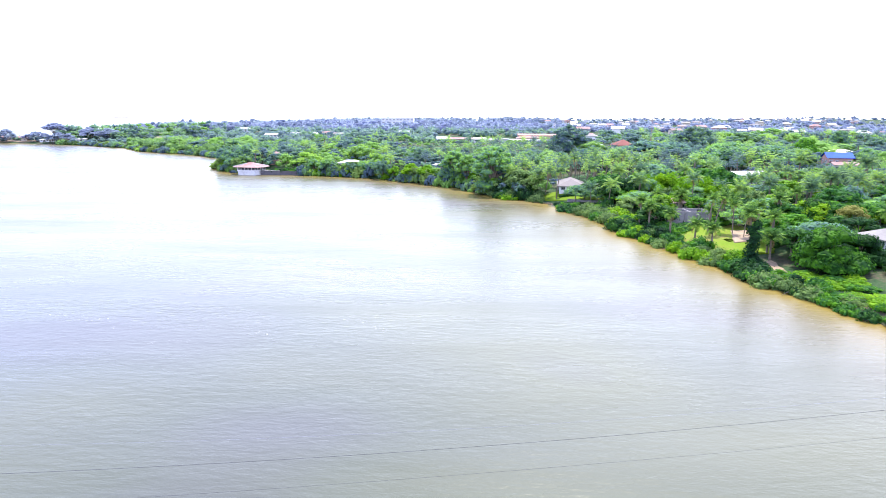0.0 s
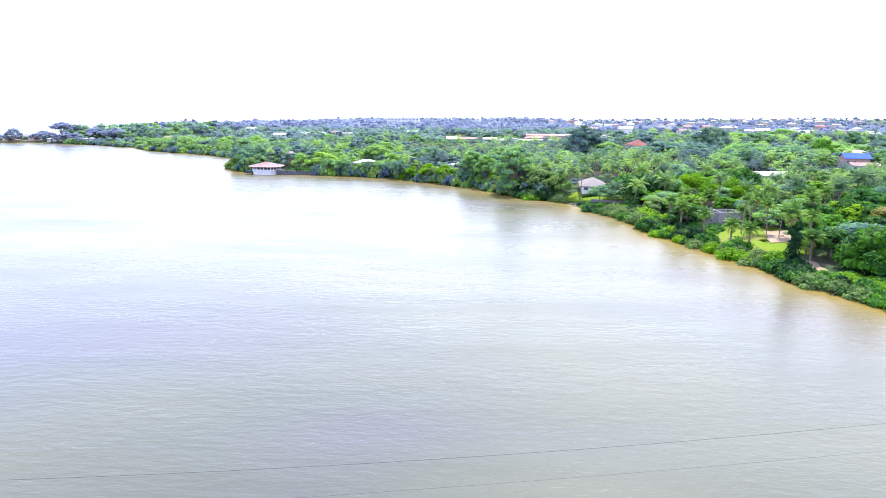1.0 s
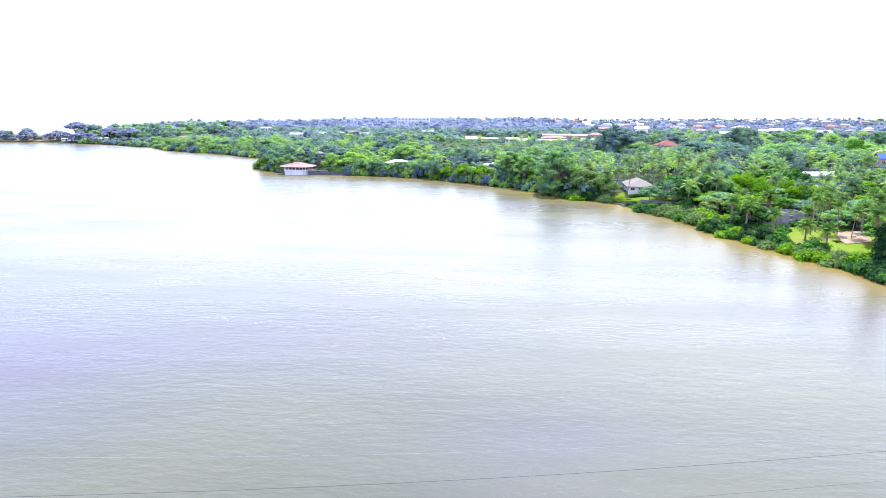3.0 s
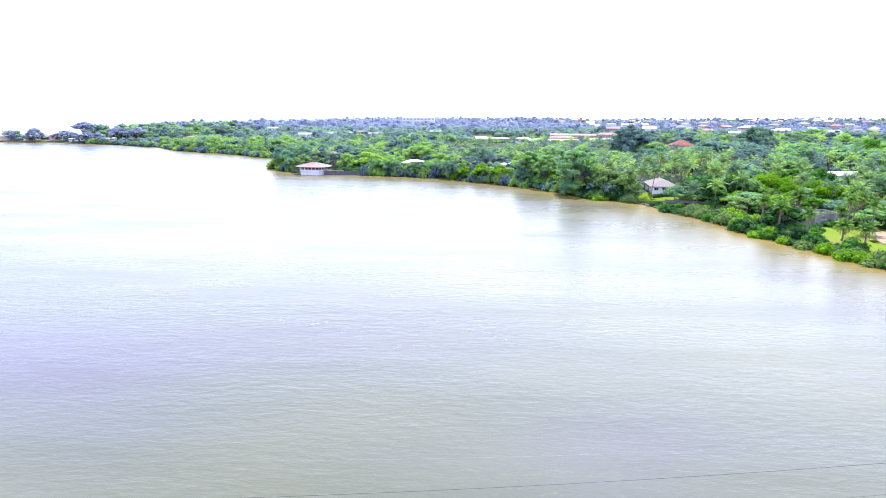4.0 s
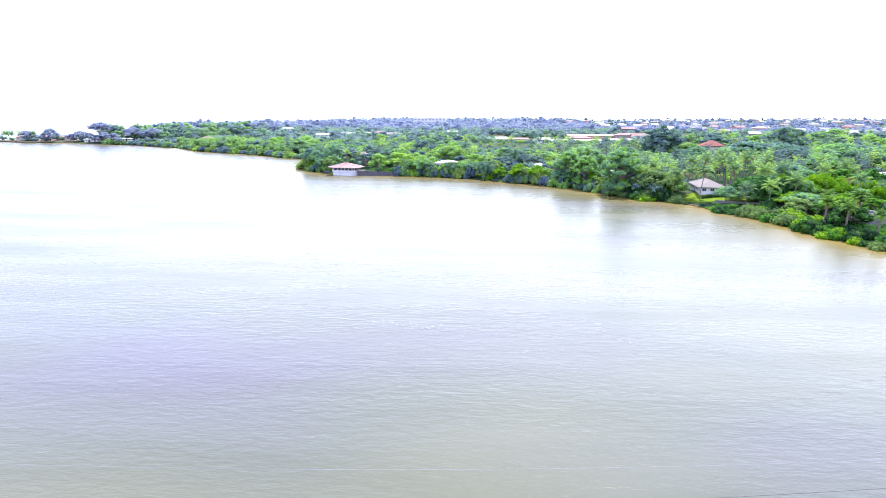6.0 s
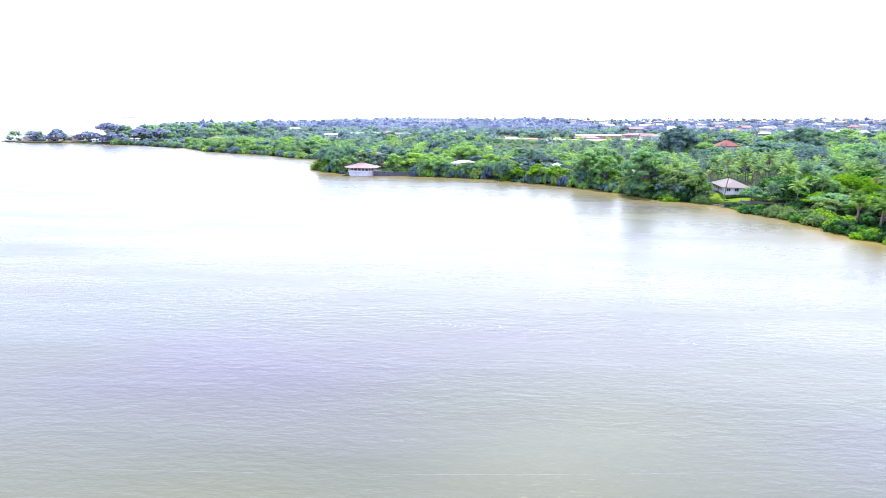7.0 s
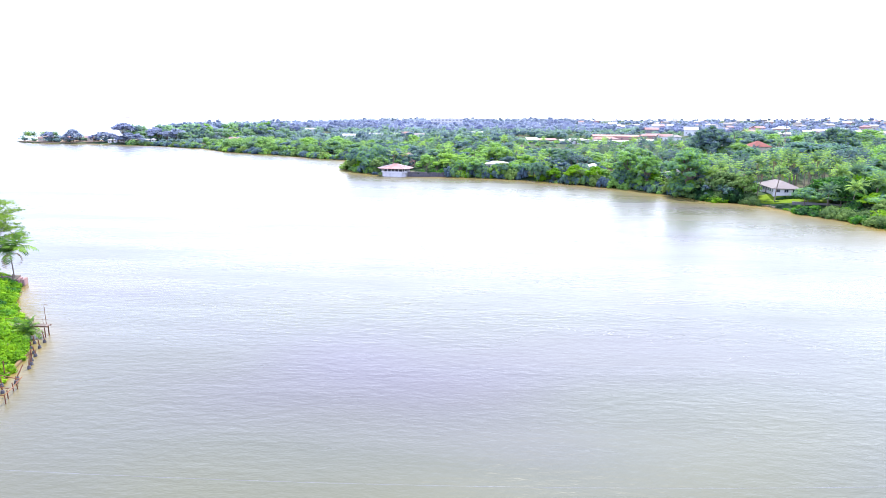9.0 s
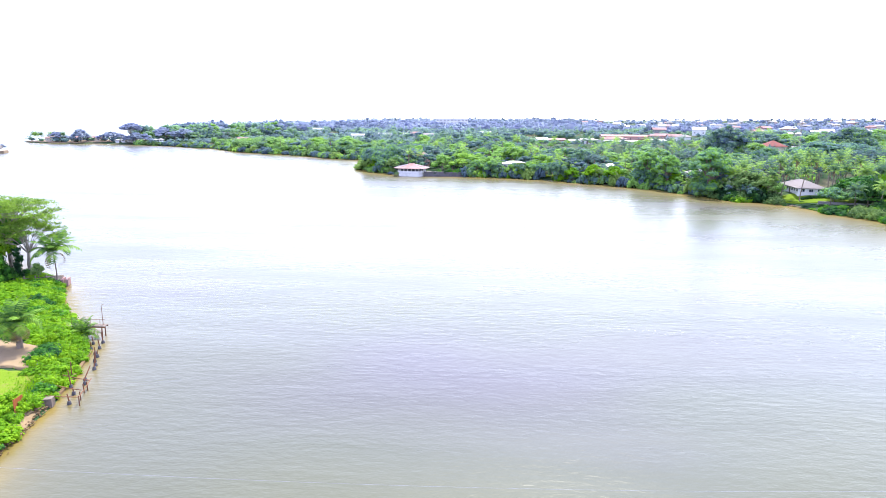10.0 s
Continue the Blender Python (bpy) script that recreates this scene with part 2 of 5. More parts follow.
class Build:
    """Gathers vertices and faces for one mesh."""

    def __init__(self):
        self.v, self.loops, self.counts, self.n = [], [], [], 0
        self.shade, self.shades = 0.0, []

    def add(self, verts, faces):
        counts = np.fromiter((len(f) for f in faces), np.int32, len(faces))
        loops = np.fromiter((i for f in faces for i in f), np.int32, int(counts.sum()))
        return self.join(np.asarray(verts, float).reshape(-1, 3), loops, counts)

    def join(self, verts, loops, counts):
        self.v.append(verts)
        self.shades.append(np.full(len(verts), self.shade, np.float32))
        self.loops.append(loops + self.n)
        self.counts.append(counts)
        self.n += len(verts)
        return self

    def box(self, x0, y0, z0, x1, y1, z1):
        v = [(x, y, z) for z in (z0, z1) for x, y in ((x0, y0), (x1, y0), (x1, y1), (x0, y1))]
        return self.add(v, [(3, 2, 1, 0), (4, 5, 6, 7), (0, 1, 5, 4), (1, 2, 6, 5), (2, 3, 7, 6), (3, 0, 4, 7)])

    def tube(self, pts, radii, sides=6, cap=True):
        pts = np.asarray(pts, float)
        verts, faces = [], []
        for i, p in enumerate(pts):
            d = pts[min(i + 1, len(pts) - 1)] - pts[max(i - 1, 0)]
            d = d / (np.linalg.norm(d) + 1e-9)
            u = np.cross(d, (0, 0, 1) if abs(d[2]) < 0.9 else (1, 0, 0))
            u /= np.linalg.norm(u)
            w = np.cross(d, u)
            for k in range(sides):
                a = 2 * math.pi * k / sides
                verts.append(p + radii[i] * (math.cos(a) * u + math.sin(a) * w))
        for i in range(len(pts) - 1):
            for k in range(sides):
                a, b = i * sides + k, i * sides + (k + 1) % sides
                faces.append((a, b, b + sides, a + sides))
        if cap:
            faces.append(tuple(range(sides))[::-1])
            faces.append(tuple(range((len(pts) - 1) * sides, len(pts) * sides)))
        return self.add(verts, faces)

    def mesh(self, name, mat, smooth=False):
        v, loops, counts = np.concatenate(self.v), np.concatenate(self.loops), np.concatenate(self.counts)
        me = bpy.data.meshes.new(name)
        me.vertices.add(len(v))
        me.vertices.foreach_set("co", v.astype(np.float32).ravel())
        me.loops.add(len(loops))
        me.loops.foreach_set("vertex_index", loops)
        me.polygons.add(len(counts))
        me.polygons.foreach_set("loop_start", np.concatenate([[0], np.cumsum(counts)[:-1]]).astype(np.int32))
        me.polygons.foreach_set("use_smooth", np.full(len(counts), smooth))
        me.materials.append(mat)
        me.update(calc_edges=True)
        me.validate()
        shades = np.concatenate(self.shades)
        if shades.any():
            me.attributes.new("shade", "FLOAT", "POINT").data.foreach_set("value", shades)
        return me


MESH_DATA = {}


def mesh_arrays(me):
    if me.name not in MESH_DATA:
        v, l, c = np.empty(len(me.vertices) * 3, np.float32), np.empty(len(me.loops), np.int32), np.empty(len(me.polygons), np.int32)
        me.vertices.foreach_get("co", v)
        me.loops.foreach_get("vertex_index", l)
        me.polygons.foreach_get("loop_total", c)
        MESH_DATA[me.name] = v.reshape(-1, 3).astype(float), l, c
    return MESH_DATA[me.name]


class Stuff:
    """Plants too many and too far off to count, joined by material into one mesh each."""

    def __init__(self, name, label, category):
        self.name, self.label, self.category, self.made = name, label, category, {}

    def take(self, me, m):
        v, l, c = mesh_arrays(me)
        a = np.array(m)
        b = self.made.setdefault(me.materials[0].name, (Build(), me.materials[0]))[0]
        b.shade = math.sin(a[0, 3] * 12.9 + a[1, 3] * 7.3) * 0.32
        b.join(v @ a[:3, :3].T + a[:3, 3], l, c)

    def finish(self):
        for b, mat in self.made.values():
            tagged(new(self.name, b.mesh(self.name, mat)), self.label, self.category, kind="stuff")


def part(name, me, parent, label="", m=None):
    ob = new(name, me)
    ob.parent = parent
    if m is not None:
        ob.matrix_basis = m
    if label:
        tagged(ob, label)
    return ob


def thing(name, m, label, category, group="", kind=""):
    ob = new(name)
    ob.empty_display_size = 0.5
    ob.matrix_basis = m
    return tagged(ob, label, category, group, kind)


# ---- the land: shorelines and heights ----
# the far coast near y = 2000 is invented: white sea stands for haze
RIGHT_BANK = np.array([(75, 40), (66, 80), (62.8, 90), (59, 102), (55, 111), (54.5, 119), (50, 131), (45.5, 148), (41, 158), (41, 177), (38.5, 190), (32, 198),
    (29, 213), (23, 221), (11, 230), (-6, 260), (-22, 274), (-45, 293), (-75, 303), (-99, 307), (-118, 310), (-134, 328), (-139, 340), (-138, 370), (-150, 410),
    (-170, 417), (-196, 442), (-251, 474), (-287, 515), (-344, 551), (-382, 564), (-436, 575), (-470, 574), (-512, 594), (-500, 615), (-420, 632), (-400, 650),
    (-520, 850), (-640, 1150), (-600, 1700), (300, 1980), (1400, 2150), (3000, 2500), (4900, 2700), (4900, -900), (110, -900)])
LEFT_BANK = np.array([(-118, 20), (-126.5, 52), (-128, 62), (-131.5, 72), (-133.5, 77), (-136, 81), (-145.5, 91), (-150, 98), (-154, 104), (-162, 110), (-176, 120), (-205, 152),
    (-330, 318), (-425, 432), (-413, 444), (-432, 462), (-700, 500), (-1400, 480), (-3000, 700), (-4900, 700), (-4900, -900), (-110, -900)])


def shore_distance(x, y, poly):
    """Signed distance to a shoreline, positive inland."""
    x, y = np.asarray(x, float), np.asarray(y, float)
    best, inside = np.full(x.shape, 1e9), np.zeros(x.shape, bool)
    for (ax, ay), (bx, by) in zip(poly, np.roll(poly, -1, 0)):
        t = np.clip(((x - ax) * (bx - ax) + (y - ay) * (by - ay)) / ((bx - ax) ** 2 + (by - ay) ** 2), 0, 1)
        best = np.minimum(best, np.hypot(x - ax - t * (bx - ax), y - ay - t * (by - ay)))
        if ay != by:
            inside ^= ((ay > y) != (by > y)) & (x < (bx - ax) * (y - ay) / (by - ay) + ax)
    return np.where(inside, best, -best)


def ease(t):
    t = np.clip(t, 0, 1)
    return t * t * (3 - 2 * t)


def land_height(x, y):
    x, y = np.asarray(x, float), np.asarray(y, float)
    r, l = shore_distance(x, y, RIGHT_BANK), shore_distance(x, y, LEFT_BANK)
    d = np.maximum(r, l)
    inland = ease((x + 420) / 200)
    h = np.where(d > 0, 1.1 * ease(d / 3) + 1.6 * ease(d / 30) + np.where(r > l, (9.0 - 3.2 * ease((x - 90) / 80) * ease((420 - y) / 60)) * ease((d - 18) / 150) * inland, 0), np.maximum(d * 0.4, -6))
    h = h + np.where(r > 0, 1.5 * ease((y - 650) / 1600) * ease((x + 500) / 900) + 9 * ease((y - 700) / 1200) * ease((x / np.maximum(y, 1) - 0.1) / 0.5), 0)
    h = h - np.where(d > 0, 8.0 * np.exp(-((x - 40) / 95) ** 2 - ((y - 545) / 75) ** 2), 0)
    h = h + np.where(r > 0, 1.9 * np.exp(-((x - 37) / 11) ** 2 - ((y - 225) / 10) ** 2) * ease(r / 10), 0)
    wave = np.sin(x * 0.043 + 1.3) * np.sin(y * 0.037) * 0.5 + np.sin(x * 0.011) * np.sin(y * 0.009 + 2) * 1.2
    return h + wave * ease((d - 25) / 60)


def height(x, y):
    return float(land_height(np.array([x]), np.array([y]))[0])


def steps(*stops):
    out = []
    for a, b, s in stops:
        out += list(np.arange(a, b, s))
    return np.array(out + [stops[-1][1]])


def build_ground():
    xs = steps((-4900, -1200, 370), (-1200, -560, 40), (-560, -180, 7), (-180, -115, 2.5), (-115, 20, 4), (20, 110, 2.5), (110, 300, 8), (300, 1200, 45), (1200, 4900, 370))
    ys = steps((-900, 0, 90), (0, 40, 10), (40, 130, 2.5), (130, 340, 4), (340, 680, 8), (680, 2760, 40), (2760, 4900, 357))
    gx, gy = np.meshgrid(xs, ys)
    z = land_height(gx.ravel(), gy.ravel())
    v = np.column_stack([gx.ravel(), gy.ravel(), z])
    w = len(xs)
    f = [(j * w + i, j * w + i + 1, (j + 1) * w + i + 1, (j + 1) * w + i) for j in range(len(ys) - 1) for i in range(w - 1)]
    tagged(new("ground", mesh_of("ground", v, f, GROUND, True)), "green river banks rising to wooded land inland", "ground", kind="structure")
    v[:, 2] = 0
    me = mesh_of("water", v, f, WATER, True)
    d, e = (np.minimum(shore_distance(v[:, 0], v[:, 1], bank), 0) for bank in (RIGHT_BANK, LEFT_BANK))
    # the shallows along the banks carry more brown silt than the channel
    silt = np.maximum(np.exp(d / 9) * 0.9 + np.exp(d / 30) * 0.1, np.exp(e / 2.0) * 0.75 + np.exp(e / 40) * 0.1)
    me.attributes.new("silt", "FLOAT", "POINT").data.foreach_set("value", silt.astype(np.float32))
    tagged(new("water", me), "wide brown river with small ripples under a white sky", "water", kind="structure")


build_ground()


# ---- plants ----
def ico(level):
    bm = bmesh.new()
    bmesh.ops.create_icosphere(bm, subdivisions=level, radius=1)
    v = np.array([p.co[:] for p in bm.verts])
    f = [tuple(q.index for q in face.verts) for face in bm.faces]
    bm.free()
    return v, f


ICO1, ICO2 = ico(1), ico(2)


def unit(v):
    return v / (np.linalg.norm(v, axis=-1, keepdims=True) + 1e-9)


def leaf_quads(b, centres, normals, size, slim=0.55):
    n = len(centres)
    u = unit(np.cross(normals, rng.normal(size=(n, 3))))
    w = np.cross(normals, u)
    s = size * rng.uniform(0.6, 1.35, (n, 1))
    fold = normals * s * 0.14
    v = np.stack([centres - u * s, centres - w * s * slim - fold, centres + u * s, centres + w * s * slim - fold], 1).reshape(-1, 3)
    b.add(v, [(4 * i, 4 * i + 1, 4 * i + 2, 4 * i + 3) for i in range(n)])


def leaf_lobe(b, c, r, rz, count, size, core=0.74, level=ICO1, low=-0.45, jitter=0.34):
    c = np.asarray(c, float)
    if core:
        v, f = level
        b.add(c + v * np.array([r, r, rz]) * core * rng.uniform(0.75, 1.12, (len(v), 1)), f)
    d = unit(rng.normal(size=(int(count * 1.8), 3)))
    d = d[d[:, 2] > low][:count]
    p = c + d * np.array([r, r, rz]) * rng.uniform(0.72, 1.1, (len(d), 1))
    leaf_quads(b, p, unit(d + (0, 0, 0.45) + rng.normal(size=d.shape) * jitter), size)


def broad_tree(tall, spread, lobes, count, size, leaf, bark=BARK, base=0.35, flat=0.7, drape=0.0):
    """Trunk with limbs, and a crown of uneven lobes of leaf clumps; returns the two meshes."""
    t, c = Build(), Build()
    fork = tall * base
    lean = rng.normal(size=2) * 0.04 * tall
    t.tube([(0, 0, -0.6), (lean[0] * 0.3, lean[1] * 0.3, fork * 0.5), (lean[0], lean[1], fork)], [tall * 0.035, tall * 0.026, tall * 0.021], 7)
    for i in range(lobes):
        a = 2.4 * i + rng.uniform(-0.4, 0.4)
        k = math.sqrt((i + 0.5) / lobes)
        out = spread * k * rng.uniform(0.62, 0.86)
        top = tall * (1 - 0.42 * k ** 2) - rng.uniform(0, 0.14) * tall
        r = spread * rng.uniform(0.26, 0.42)
        if drape and k > 0.4:
            top -= drape * tall * rng.uniform(0.1, 1)
        p = np.array([math.cos(a) * out, math.sin(a) * out, max(top - r * flat, fork * 0.6)])
        leaf_lobe(c, p, r, r * flat * rng.uniform(0.8, 1.15), count, size, level=ICO2 if r > 3.0 and count > 40 else ICO1)
        if i % 2 == 0:
            mid = np.array([lean[0] + p[0] * 0.45, lean[1] + p[1] * 0.45, fork + (p[2] - fork) * 0.65])
            t.tube([(lean[0], lean[1], fork * 0.92), mid, p], [tall * 0.015, tall * 0.01, tall * 0.004], 5, False)
    return t.mesh("trunk", bark), c.mesh("crown", leaf)


def old_tree(tall, spread, leaf, hang, boughs=40, size=0.5):
    """A great tree: stout forked trunk, heavy boughs, and a broken dome of flattened leaf clumps with dark gaps between; hang: how low its skirt comes."""
    t, c = Build(), Build()
    fork = tall * 0.24
    t.tube([(0, 0, -0.8), (0.3, 0, fork * 0.5), (0, 0.3, fork)], [tall * 0.06, tall * 0.045, tall * 0.04], 8)
    for i in range(boughs):
        a, k = 2.4 * i + rng.uniform(-0.35, 0.35), math.sqrt((i + 0.5) / boughs)
        edge = spread * (1 + 0.13 * math.sin(a * 2 + 1) + 0.1 * math.sin(a * 3 + 2))
        rise = math.sqrt(max(0.0, 1 - (k * 0.97) ** 2)) + rng.uniform(-0.2, 0.06)
        r = spread * rng.uniform(0.15, 0.31)
        p = np.array([math.cos(a) * edge * k * 0.86, math.sin(a) * edge * k * 0.86, fork + (tall - fork) * (0.12 + 0.88 * rise) - r * 0.5])
        leaf_lobe(c, p, r, r * rng.uniform(0.5, 0.72), 84, size, core=0.8)
        if k > 0.6 or i % 2:
            q = p * (0.86, 0.86, 1) - (0, 0, (tall - fork) * (0.2 + hang * rng.uniform(0.3, 1.0)) if k > 0.6 else (tall - fork) * 0.3)
            leaf_lobe(c, (q[0], q[1], max(q[2], fork * 0.6)), r * 0.9, r * 0.8, 60, size, core=0.8)
        if i % 3 == 0:
            t.tube([(0, 0.3, fork * 0.92), (p[0] * 0.4, p[1] * 0.4, fork + (p[2] - fork) * 0.6), p], [tall * 0.024, tall * 0.014, tall * 0.005], 5, False)
    return t.mesh("trunk", BARK), c.mesh("crown", leaf)


def umbrella_tree(tall, spread, leaf, bark=BARK_PALE, fronds=16, size=0.3, leafy=70):
    """Open spreading tree: bare rising limbs that carry thin flat layers of fine leaves."""
    t, c = Build(), Build()
    fork = tall * 0.42
    t.tube([(0, 0, -0.6), (0.2, 0.1, fork * 0.5), (0, 0.2, fork)], [tall * 0.035, tall * 0.027, tall * 0.022], 7)
    for i in range(fronds):
        a, k = 2.4 * i + rng.uniform(-0.3, 0.3), math.sqrt((i + 0.6) / fronds)
        p = np.array([math.cos(a) * spread * k * 0.85, math.sin(a) * spread * k * 0.85, tall * (1 - 0.26 * k * k) - rng.uniform(0, 0.14) * tall])
        mid = np.array([p[0] * 0.35, p[1] * 0.35, fork + (p[2] - fork) * 0.55])
        t.tube([(0, 0.2, fork * 0.95), mid, p], [tall * 0.01, tall * 0.006, tall * 0.002], 5, False)
        for j in range(4):
            q = p + rng.normal(size=3) * (spread * 0.14, spread * 0.14, tall * 0.025)
            t.tube([mid, (mid + q) / 2 + (0, 0, 0.3), q], [tall * 0.004, tall * 0.003, tall * 0.0015], 4, False)
            r = spread * rng.uniform(0.15, 0.27)
            d = rng.normal(size=(leafy, 3)) * (r * 0.5, r * 0.5, tall * 0.012)
            leaf_quads(c, q + d - np.column_stack([0 * d[:, 0], 0 * d[:, 0], 0.06 * (d[:, 0] ** 2 + d[:, 1] ** 2)]), unit(rng.normal(size=(leafy, 3)) * 0.5 + (0, 0, 1)), size)
    return t.mesh("trunk", bark), c.mesh("crown", leaf)


def frond_mesh(length, leaflets, mat, droop=1.0, width=0.85, slim=0.075):
    """One palm leaf along +x from its base, arching down, with two rows of hanging leaflets."""
    b = Build()
    k = np.linspace(0, 1, leaflets + 1)
    ang = 0.75 - droop * 1.75 * k ** 1.25
    dx, dz = np.cos(ang) * length / leaflets, np.sin(ang) * length / leaflets
    px, pz = np.concatenate([[0], np.cumsum(dx[:-1])]), np.concatenate([[0], np.cumsum(dz[:-1])])
    b.tube([(px[i], 0, pz[i]) for i in (0, leaflets // 3, 2 * leaflets // 3, leaflets)], [0.05 * length / 4, 0.04 * length / 4, 0.025 * length / 4, 0.008], 3, False)
    for i in range(1, leaflets + 1):
        w = width * length * 0.28 * math.sin(math.pi * (0.12 + 0.83 * k[i])) ** 0.7
        for s in (-1, 1):
            p = np.array([px[i], 0, pz[i]])
            tip = p + np.array([w * 0.45 * math.cos(ang[i]), s * w, -w * rng.uniform(0.25, 0.6) + w * 0.45 * math.sin(ang[i])])
            mid = (p + tip) / 2 + (0, 0, 0.08 * length / 4)
            h = slim * length / 4 * np.array([math.cos(ang[i]), 0, math.sin(ang[i])]) * 1.4
            b.add([p - h * 0.5, mid - h, tip, mid + h, p + h * 0.5], [(0, 1, 3, 4), (1, 2, 3)])
    return b.mesh("frond", mat)


def palm_trunk(tall, thick, bend, flare=1.3, sides=7):
    b = Build()
    n = 9
    pts = [(bend * (i / n) ** 2, bend * 0.3 * (i / n), -0.5 + (tall + 0.5) * i / n) for i in range(n + 1)]
    b.tube(pts, [thick * (flare if i == 0 else 1.0 - 0.25 * i / n) * (1.06 if i % 2 else 0.96) for i in range(n + 1)], sides)
    return b.mesh("trunk", BARK), pts[-1]


FRONDS = [frond_mesh(4.0, 14, PALM, d, 0.9, 0.085) for d in (0.45, 0.75, 1.0, 1.25)]
FRONDS_DRY = [frond_mesh(3.4, 10, PALM_DRY, d, 0.6) for d in (1.5, 1.8)]
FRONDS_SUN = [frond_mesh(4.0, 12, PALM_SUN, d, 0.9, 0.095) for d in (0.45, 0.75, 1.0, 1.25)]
TRUNKS = [palm_trunk(8.5, 0.16, b) for b in (0.5, -0.9, 1.6)] + [palm_trunk(5.5, 0.28, b, 1.1) for b in (0.2, -0.3)]


def palm_poses(count, dry, reach, rnd):
    out = []
    for i in range(count):
        k = i / count
        tilt = 38 - 62 * k + rnd.uniform(-6, 6)
        out.append((min(3, int(k * 4)), pose(0, 0, 0, 0, -tilt, 137.5 * i + rnd.uniform(-12, 12)) @ Matrix.Scale(reach * rnd.uniform(0.85, 1.12), 4), False))
    for i in range(dry):
        out.append((i % 2, pose(0, 0, -0.25, 0, 38 + rnd.uniform(0, 25), 360 * i / dry + rnd.uniform(-25, 25)) @ Matrix.Scale(reach, 4), True))
    return out


def whole_crown(poses, leaves=FRONDS, mat=PALM):
    b = Build()
    for k, m, dry in poses:
        v, l, c = mesh_arrays((FRONDS_DRY if dry else leaves)[k])
        a = np.array(m)
        b.join(v @ a[:3, :3].T + a[:3, 3], l, c)
    return b.mesh("crown", mat)


FRONDS_PLAIN = [frond_mesh(4.0, 5, PALM_FAR, d, 0.9, 0.17) for d in (0.45, 0.75, 1.0, 1.25)]
CROWNS_PLAIN = [whole_crown(palm_poses(n, 0, r, random.Random(n)), FRONDS_PLAIN, PALM_FAR) for n, r in ((11, 1.0), (12, 1.0), (14, 1.1))]
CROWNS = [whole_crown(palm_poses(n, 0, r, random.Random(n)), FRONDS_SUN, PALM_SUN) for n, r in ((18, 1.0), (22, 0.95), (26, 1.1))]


def palm(x, y, tall=9.0, reach=1.0, split=False, oil=False, dry=3, z=None, label="", group="palms on the river bank", heap=None, stout=1.0):
    """A palm: slender coconut or stout oil palm. split: every frond a part of its own."""
    rnd = random.Random(int(x * 31 + y * 17))
    z = height(x, y) if z is None else z
    me, top = TRUNKS[rnd.randrange(3, 5) if oil else rnd.randrange(3)]
    k = tall / (5.5 if oil else 8.5)
    if heap:
        m = pose(x, y, z, 0, 0, rnd.uniform(0, 360))
        w = min(k, 1.25)
        heap.take(me, m @ Matrix.Diagonal((w, w, k, 1)))
        heap.take(CROWNS_PLAIN[2 if oil else rnd.randrange(2)], m @ Matrix.Translation((top[0] * w, top[1] * w, top[2] * k)) @ Matrix.Scale(reach, 4))
        return None
    ob = thing("palm_tree", pose(x, y, z, 0, 0, rnd.uniform(0, 360)), label or ("stout oil palm with dense dark green fronds" if oil else "slender coconut palm with arching green fronds"), "palm tree", group)
    w = min(k, 1.25) * stout
    part("trunk", me, ob, m=Matrix.Diagonal((w, w, k, 1)))
    head = Matrix.Translation((top[0] * w, top[1] * w, top[2] * k))
    if split:
        for i, m, is_dry in palm_poses(26 if oil else 19, dry, reach * (1.05 if oil else 0.95), rnd):
            # beyond y = 190 live fronds take the copy with painted sun
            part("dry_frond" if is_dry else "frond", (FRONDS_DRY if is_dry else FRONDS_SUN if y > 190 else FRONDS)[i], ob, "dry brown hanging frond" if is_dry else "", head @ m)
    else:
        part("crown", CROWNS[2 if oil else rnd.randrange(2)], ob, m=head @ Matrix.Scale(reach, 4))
    return ob


